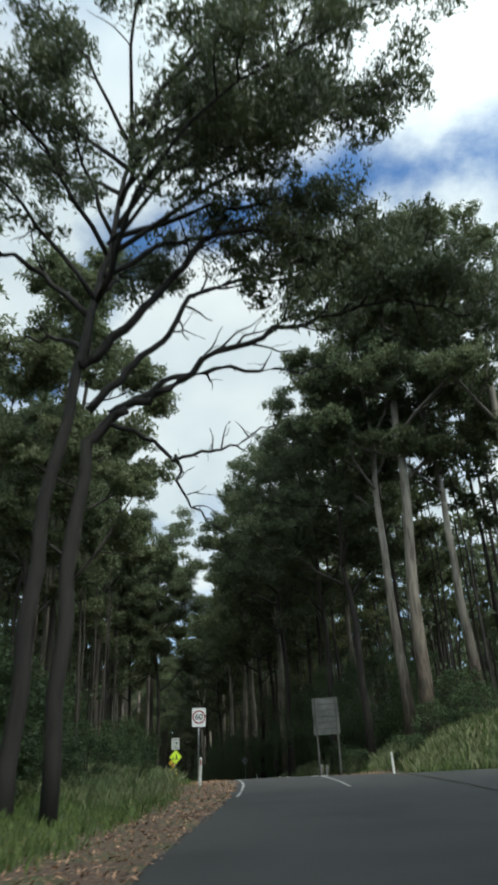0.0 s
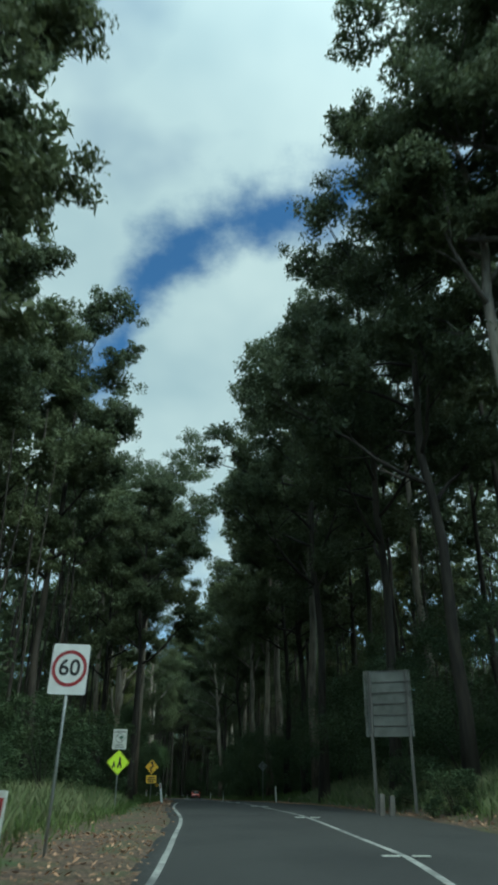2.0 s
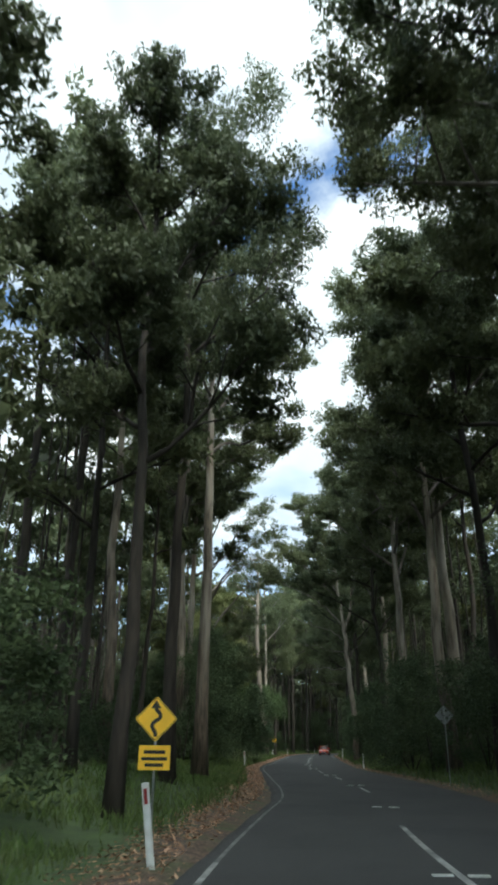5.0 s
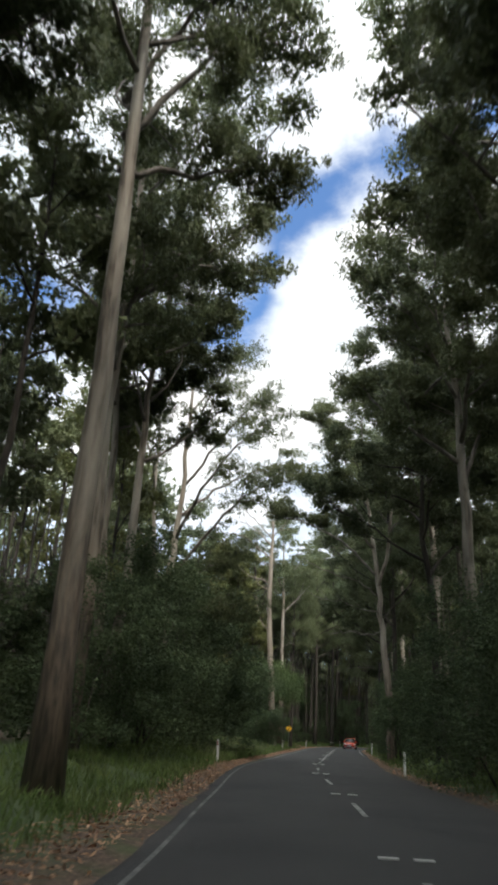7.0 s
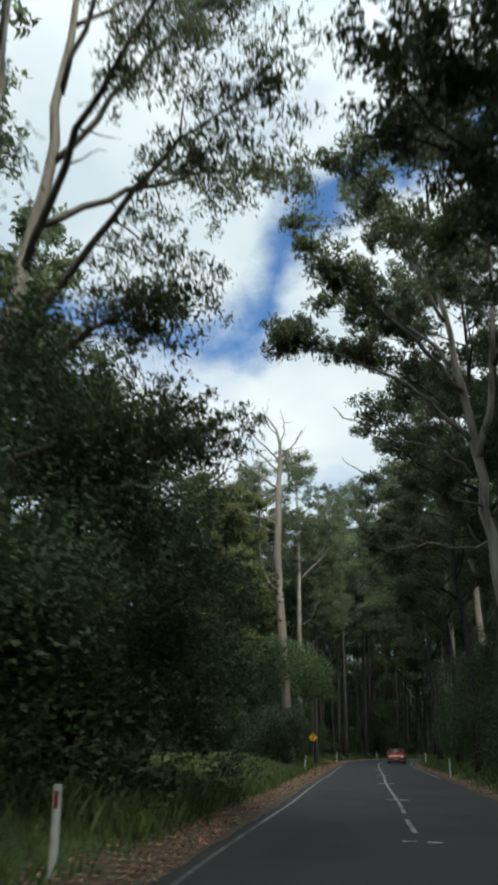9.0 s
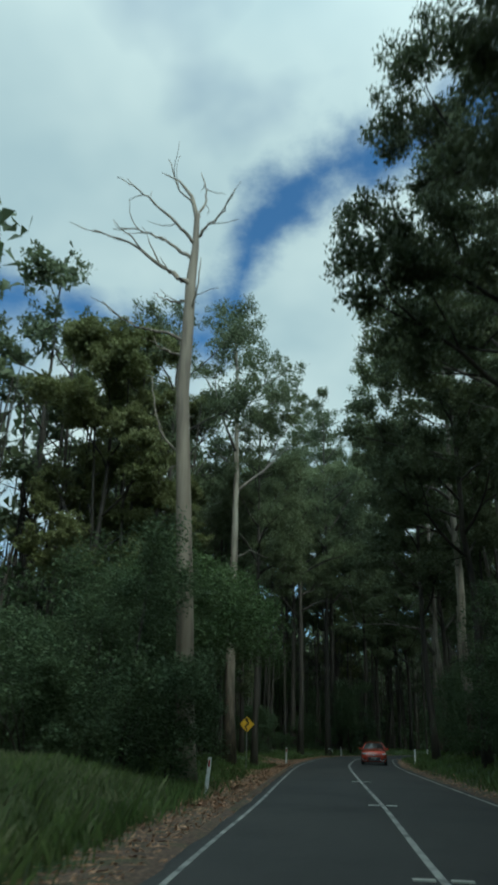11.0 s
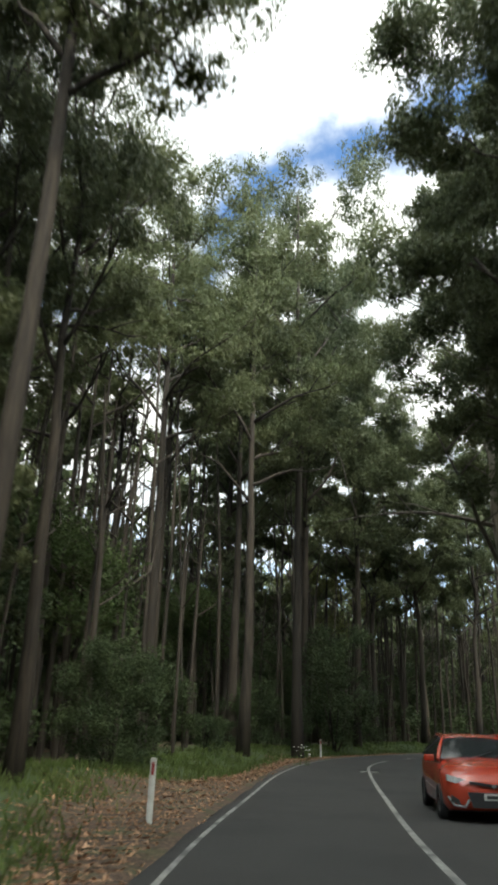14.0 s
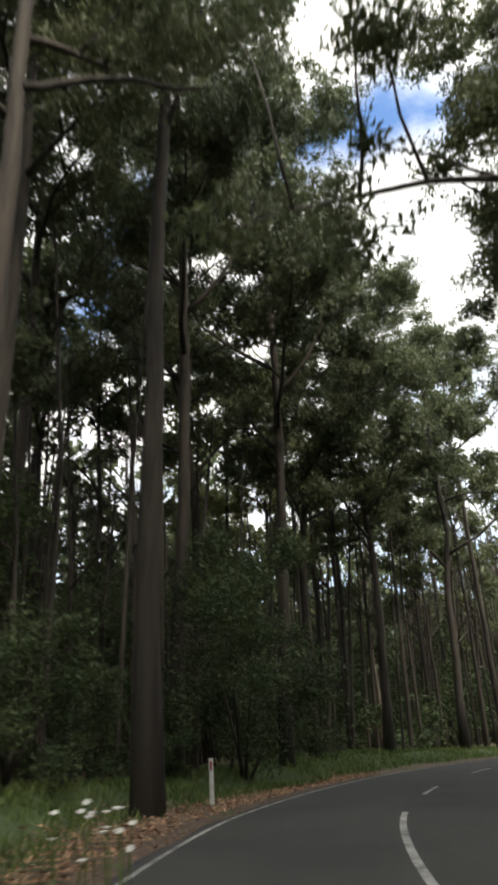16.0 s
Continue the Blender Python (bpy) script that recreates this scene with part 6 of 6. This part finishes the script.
# ---- car ----
def car(x, y, turn):
    """A small hatchback that faces the camera: its front is towards -y."""
    c = empty("car", "orange-red hatchback car on the asphalt road", "car")
    # body: cross sections along its length
    secs = [
        (-2.02, 0.55, 0.34, 0.60, 0.66), (-1.96, 0.74, 0.26, 0.70, 0.76), (-1.75, 0.84, 0.20, 0.78, 0.86), (-1.3, 0.87, 0.18, 0.84, 0.96), (-0.85, 0.88, 0.18, 0.88, 1.04),
        (0.0, 0.88, 0.18, 0.92, 1.02), (0.9, 0.88, 0.18, 0.95, 1.04), (1.5, 0.87, 0.20, 0.96, 1.06), (1.92, 0.83, 0.28, 0.95, 1.04), (2.02, 0.70, 0.40, 0.90, 0.98),
    ]
    v, f = [], []
    for yy_, hw, lo, belt, hood in secs:
        ring_ = [(-hw * 0.92, lo), (-hw, lo + 0.12), (-hw * 1.0, (lo + belt) / 2), (-hw * 0.985, belt), (-hw * 0.80, hood - 0.01), (-hw * 0.4, hood + 0.02), (0, hood + 0.03)]
        ring_ += [(-p[0], p[1]) for p in ring_[-2::-1]]
        v += [(px, yy_, pz) for px, pz in ring_]
    n = 13
    for a in range(len(secs) - 1):
        for k in range(n):
            j = (k + 1) % n
            f.append((a * n + k, a * n + j, (a + 1) * n + j, (a + 1) * n + k))
    f += [tuple(range(n)), tuple((len(secs) - 1) * n + k for k in range(n))[::-1]]
    bm = bmesh.new()
    vs = [bm.verts.new(p) for p in v]
    for q in f:
        bm.faces.new([vs[i] for i in q])
    bmesh.ops.recalc_face_normals(bm, faces=bm.faces)
    for face in bm.faces:
        face.smooth = True
    part("body", bm, M_CAR, c, "orange-red painted body")
    # cabin: glass house and roof
    def loft(rows):
        vv = [p for r in rows for p in r]
        m_ = len(rows[0])
        ff = [(a * m_ + k, a * m_ + k + 1, (a + 1) * m_ + k + 1, (a + 1) * m_ + k) for a in range(len(rows) - 1) for k in range(m_ - 1)]
        return vv, ff

    part("roof", mesh_of("roof", *loft([[(px * w, yy_, z - 0.035 * px * px) for px in np.linspace(-1, 1, 9)] for yy_, w, z in ((-0.12, 0.55, 1.43), (0.0, 0.60, 1.465), (0.5, 0.62, 1.50), (1.1, 0.61, 1.48), (1.62, 0.57, 1.41))]), M_CAR, smooth=True), None, c)
    part("windscreen", mesh_of("windscreen", *loft([[(px * w, yy_ + 0.10 * px * px, z) for px in np.linspace(-1, 1, 9)] for yy_, w, z in ((-0.86, 0.76, 1.03), (-0.5, 0.67, 1.23), (-0.12, 0.56, 1.43))]), M_GLASS, smooth=True), None, c, "dark windscreen")
    part("rear_window", mesh_of("rear_window", *loft([[(px * w, yy_, z) for px in np.linspace(-1, 1, 7)] for yy_, w, z in ((1.62, 0.57, 1.40), (1.95, 0.68, 1.03))]), M_GLASS, smooth=True), None, c)
    for s in (-1, 1):
        part("side_window", mesh_of("side_window", [(s * 0.80, -0.75, 1.03), (s * 0.83, 1.75, 1.05), (s * 0.60, 1.55, 1.40), (s * 0.61, 0.0, 1.44), (s * 0.585, -0.10, 1.42)], [(0, 1, 2, 3, 4)], M_GLASS), None, c)
        v_, f_ = tube(np.array([(s * 0.80, -0.84, 1.02), (s * 0.70, -0.45, 1.24), (s * 0.58, -0.08, 1.435), (s * 0.61, 0.6, 1.47), (s * 0.58, 1.6, 1.40)]), [0.04] * 5, 6)
        part("pillar", mesh_of("pillar", v_, f_, M_CAR, smooth=True), None, c)
        mir = part("mirror", box(0.20, 0.10, 0.13, (s * 0.945, -0.62, 1.04), 0.035), M_CAR, c)
        part("mirror_glass", box(0.15, 0.006, 0.09, (s * 0.945, -0.567, 1.04), 0.002), M_GLASS, mir)
        part("headlight", plate([(s * 0.40, 0.70), (s * 0.80, 0.80), (s * 0.80, 0.70), (s * 0.62, 0.645), (s * 0.42, 0.65)], 0.16, (0, -1.985, 0)), M_LAMP, c, "clear headlamp lens")
        part("fog_lamp", plate([(s * 0.52, 0.34), (s * 0.74, 0.47), (s * 0.76, 0.36), (s * 0.56, 0.29)], 0.10, (0, -1.995, 0)), M_TRIM, c)
        part("bumper_lip", mesh_of("bumper_lip", *tube(np.array([(s * 0.44, -2.03, 0.40), (s * 0.52, -2.03, 0.28), (s * 0.70, -1.99, 0.30), (s * 0.80, -1.93, 0.44)]), [0.02] * 4, 6), M_RIM, smooth=True), None, c)
        for yy_ in (-1.28, 1.30):
            w = empty("wheel", "", "")
            w.parent = c
            w.matrix_basis = pose(s * 0.80, yy_, 0.31, 0, 90, 0)
            pr = [(0.19, -0.09), (0.27, -0.10), (0.305, -0.07), (0.31, 0.0), (0.305, 0.07), (0.27, 0.10), (0.19, 0.09)]
            tv, tf = [], []
            for a in range(28):
                for r_, z_ in pr:
                    tv.append((r_ * math.cos(a * math.pi / 14), r_ * math.sin(a * math.pi / 14), z_))
            for a in range(28):
                for k in range(len(pr) - 1):
                    b = (a + 1) % 28
                    tf.append((a * 7 + k, b * 7 + k, b * 7 + k + 1, a * 7 + k + 1))
            part("tyre", mesh_of("tyre", tv, tf, M_TYRE, smooth=True), None, w)
            rv_, rf_ = [], []
            for a in range(20):
                for r_, z_ in ((0.195, s * 0.08), (0.17, s * 0.06), (0.05, s * 0.075), (0.0, s * 0.08)):
                    rv_.append((r_ * math.cos(a * math.pi / 10), r_ * math.sin(a * math.pi / 10), z_))
            for a in range(20):
                b = (a + 1) % 20
                for k in range(3):
                    if k == 1 and a % 4 in (1, 2):
                        continue
                    rf_.append((a * 4 + k, b * 4 + k, b * 4 + k + 1, a * 4 + k + 1))
            part("rim", mesh_of("rim", rv_, rf_, M_RIM), None, w)
    part("grille", plate([(-0.42, 0.66), (0, 0.60), (0.42, 0.66), (0.42, 0.70), (0, 0.655), (-0.42, 0.70)], 0.1, (0, -2.045, 0)), M_TRIM, c, "narrow black grille")
    part("lower_grille", plate([(-0.46, 0.52), (0.46, 0.52), (0.38, 0.27), (-0.38, 0.27)], 0.1, (0, -2.055, 0)), M_TRIM, c, "black lower grille")
    part("badge", plate([(-0.045, 0.63), (0, 0.66), (0.045, 0.63), (0, 0.59)], 0.012, (0, -2.06, 0)), M_RIM, c)
    pl = part("number_plate", box(0.37, 0.012, 0.11, (0, -2.062, 0.45), 0.004), M_WHITE_OLD, c)
    part("plate_bar", box(0.28, 0.003, 0.055, (0, -2.0705, 0.45)), M_TRIM, pl)
    part("underside", box(1.5, 3.5, 0.12, (0, 0, 0.24), 0.03), M_TRIM, c)
    for s, a0 in ((-1, 0.15), (1, -0.2)):
        part("wiper", mesh_of("wiper", *tube(np.array([(s * 0.2, -0.87, 1.045), (s * 0.2 + 0.28, -0.72, 1.115), (s * 0.2 + 0.48, -0.60, 1.175)]), [0.01] * 3, 5), M_TRIM), None, c)
    i, _ = road_coords(x, y)
    c.matrix_basis = pose(x, y, float(road_z(y)) + 0.012, 0, 0, turn)


car(-18.6, 188.2, 4.0)


# ---- flowers ----
def flower_clump(x, y):
    rng_ = np.random.default_rng(3)
    p = empty("flower_clump", "clump of white lily flowers in the verge grass", "flowers")
    st, pet = [], []
    for k in range(15):
        a, r = rng_.random() * 6.28, 0.55 * math.sqrt(rng_.random())
        h = rng_.uniform(0.55, 1.0)
        b = np.array([r * math.cos(a), r * math.sin(a), 0])
        top = b + np.array([rng_.normal() * 0.06, rng_.normal() * 0.06, h])
        st.append(tube(np.array([b - (0, 0, 0.1), (b + top) / 2 + (0.02, 0, 0), top]), [0.007, 0.006, 0.004], 4))
        n = 12
        tilt = rng_.uniform(-0.2, 0.7)
        v_ = [top]
        for j in range(n):
            q = j * 2 * math.pi / n
            rr = 0.052 if j % 2 == 0 else 0.032
            v_.append(top + np.array([rr * math.cos(q), rr * math.sin(q), 0.022 + tilt * rr * math.sin(q)]))
        pet.append((v_, [(0, 1 + j, 1 + (j + 1) % n) for j in range(n)]))
    part("stem", mesh_of("stem", *joined(st), M_GRASS), None, p)
    for q in pet:
        part("flower", mesh_of("flower", *q, M_FLOWER, smooth=True), None, p)
    p.matrix_basis = pose(x, y, ground_at(x, y))


flower_clump(-24.25, 206.5)


# ---- verge: grass, ferns and fallen leaves ----
def blades(name, seed, n, y0, y1, side, e0, e1, h0, h1, mat, label, width_=0.012, patch=0.5):
    """Tufts of grass beside the road, in uneven patches."""
    rng_ = np.random.default_rng(seed)
    cand = along(y0, y1)
    i = cand[rng_.integers(0, len(cand), n * 3)]
    e = rng_.uniform(e0, e1, n * 3)
    o = np.where(side < 0, -(LANE_L + e), LANE_R + e)
    p = LINE[i] + RIGHT[i] * o[:, None] + rng_.normal(size=(n * 3, 2)) * 0.25
    dens = 0.5 + 0.5 * ripple(p[:, 0] * 1.3 + seed, p[:, 1] * 1.1, 1.1) + 0.25 * ripple(p[:, 0], p[:, 1] + seed, 0.5)
    keep = np.where(rng_.random(n * 3) < dens + (1 - patch) * 0.5)[0][:n]
    p = p[keep]
    _, lat = road_coords(p[:, 0], p[:, 1])
    ok = np.where(lat < 0, -lat - LANE_L - np.interp(p[:, 1], *LITTER_LEFT) + rng_.exponential(0.35, len(p)), lat - LANE_R - e0 * 0.6) > 0
    p = p[ok]
    z = ground_z(p[:, 0], p[:, 1]) - 0.03
    m = len(p)
    h = rng_.uniform(h0, h1, m)
    a = rng_.uniform(0, 6.28, m)
    bend = rng_.uniform(0.1, 0.6, m) * h
    wx, wy = np.cos(a) * width_ * (1 + h), np.sin(a) * width_ * (1 + h)
    b = rng_.uniform(0, 6.28, m)
    tx, ty = np.cos(b) * bend, np.sin(b) * bend
    x, y = p[:, 0], p[:, 1]
    v = np.stack([
        np.stack([x - wx, y - wy, z], 1), np.stack([x + wx, y + wy, z], 1),
        np.stack([x + wx * 0.7 + tx * 0.35, y + wy * 0.7 + ty * 0.35, z + h * 0.6], 1), np.stack([x + tx, y + ty, z + h], 1),
    ], 1).reshape(-1, 3)
    f_ = np.arange(4 * m).reshape(-1, 4)
    tagged(new(name, quick_mesh(name, v, f_, mat)), label, "grass", kind="stuff")


blades("verge_grass", 1, 60000, 4, 68, -1, 2.0, 8.5, 0.08, 0.30, M_GRASS, "green grass on the verge", 0.009)
blades("verge_grass", 2, 26000, 70, 150, -1, 1.3, 6.0, 0.10, 0.36, M_GRASS, "green grass on the verge", 0.008)
blades("verge_grass", 3, 40000, 150, 246, -1, 1.2, 6.0, 0.08, 0.34, M_GRASS, "green grass on the verge", 0.009)
blades("verge_grass", 4, 20000, 37, 120, 1, 1.2, 7.0, 0.12, 0.42, M_GRASS, "green grass on the roadside bank", 0.009)
blades("verge_grass", 5, 12000, 120, 225, 1, 1.0, 5.0, 0.12, 0.45, M_GRASS, "green grass on the verge")
blades("seeding_grass", 6, 9000, 18, 66, -1, 2.6, 7.5, 0.25, 0.6, M_STRAW, "tall pale seeding grass on the verge", 0.004)
blades("seeding_grass", 7, 6000, 38, 70, 1, 1.6, 5.0, 0.3, 0.65, M_STRAW, "tall pale seeding grass on the bank", 0.008)
blades("tall_grass", 9, 22000, 118, 153, -1, 1.4, 7.5, 0.25, 0.62, M_GRASS, "tall green grass below the roadside shrubs", 0.007)
blades("seeding_grass", 8, 9000, 118, 150, -1, 1.8, 6.5, 0.35, 0.7, M_STRAW, "tall pale seeding grass on the verge", 0.008)


def bank_grass(name, seed, n, x0, x1, y0, y1, h0, h1, mat, label):
    """Grass over a stretch of bank away from the road's line."""
    rng_ = np.random.default_rng(seed)
    x, y = rng_.uniform(x0, x1, n), rng_.uniform(y0, y1, n)
    z = ground_z(x, y) - 0.03
    h, a, b = rng_.uniform(h0, h1, n), rng_.uniform(0, 6.28, n), rng_.uniform(0, 6.28, n)
    wx, wy, tx, ty = np.cos(a) * 0.014, np.sin(a) * 0.014, np.cos(b) * h * 0.35, np.sin(b) * h * 0.35
    v = np.stack([np.stack([x - wx, y - wy, z], 1), np.stack([x + wx, y + wy, z], 1), np.stack([x + wx + tx * 0.3, y + wy + ty * 0.3, z + h * 0.6], 1), np.stack([x + tx, y + ty, z + h], 1)], 1).reshape(-1, 3)
    tagged(new(name, quick_mesh(name, v, np.arange(4 * n).reshape(-1, 4), mat)), label, "grass", kind="stuff")


bank_grass("bank_grass", 21, 14000, 7.9, 34, 33.7, 41, 0.2, 0.6, M_GRASS, "green grass on the bank above the side road")
bank_grass("bank_grass", 22, 14000, 7.9, 30, 33.9, 40, 0.3, 0.7, M_STRAW, "pale seeding grass on the bank above the side road")


def fallen(name, seed, n, y0, y1, side, e0, e1, size):
    rng_ = np.random.default_rng(seed)
    cand = along(y0, y1)
    i = cand[rng_.integers(0, len(cand), n)]
    wide = np.where(side < 0, np.interp(LINE[i, 1], *LITTER_LEFT) + 0.9, e1)
    e = e0 + (wide - e0) * rng_.beta(1.2, 1.5, n)
    few = rng_.random(n) < np.where(side < 0, np.interp(LINE[i, 1], [36, 41, 56, 66], [1, 0.12, 0.2, 1]), 1)
    i, e = i[few], e[few]
    n = len(i)
    o = np.where(side < 0, -(LANE_L + e), LANE_R + e)
    p = LINE[i] + RIGHT[i] * o[:, None]
    z = ground_z(p[:, 0], p[:, 1]) + 0.012
    c = np.stack([p[:, 0], p[:, 1], z], 1)
    a = rng_.uniform(0, 6.28, n)
    ln, wd = size * rng_.uniform(0.6, 1.5, n), size * rng_.uniform(0.25, 0.5, n)
    tl = rng_.normal(size=(n, 2)) * 0.35
    ax = np.stack([np.cos(a), np.sin(a), tl[:, 0]], 1) * ln[:, None]
    sd = np.stack([-np.sin(a), np.cos(a), tl[:, 1]], 1) * wd[:, None]
    up = np.array([0, 0, 1.0])[None] * (np.abs(tl[:, :1]) + np.abs(tl[:, 1:])) * size * 0.8
    v = np.stack([c - ax + up, c - sd + up, c + ax + up, c + sd + up], 1).reshape(-1, 3)
    tagged(new(name, quick_mesh(name, v, np.arange(4 * n).reshape(-1, 4), M_LITTER)), "fallen brown gum leaves and bark on the verge", "leaf litter", kind="stuff")


fallen("leaf_litter", 1, 10000, 3, 70, -1, 0.15, 3.8, 0.045)
fallen("leaf_litter", 2, 14000, 70, 150, -1, 0.15, 3.0, 0.045)
fallen("leaf_litter", 3, 22000, 150, 228, -1, 0.15, 3.0, 0.05)
fallen("leaf_litter", 4, 8000, 37, 225, 1, 0.15, 2.0, 0.05)
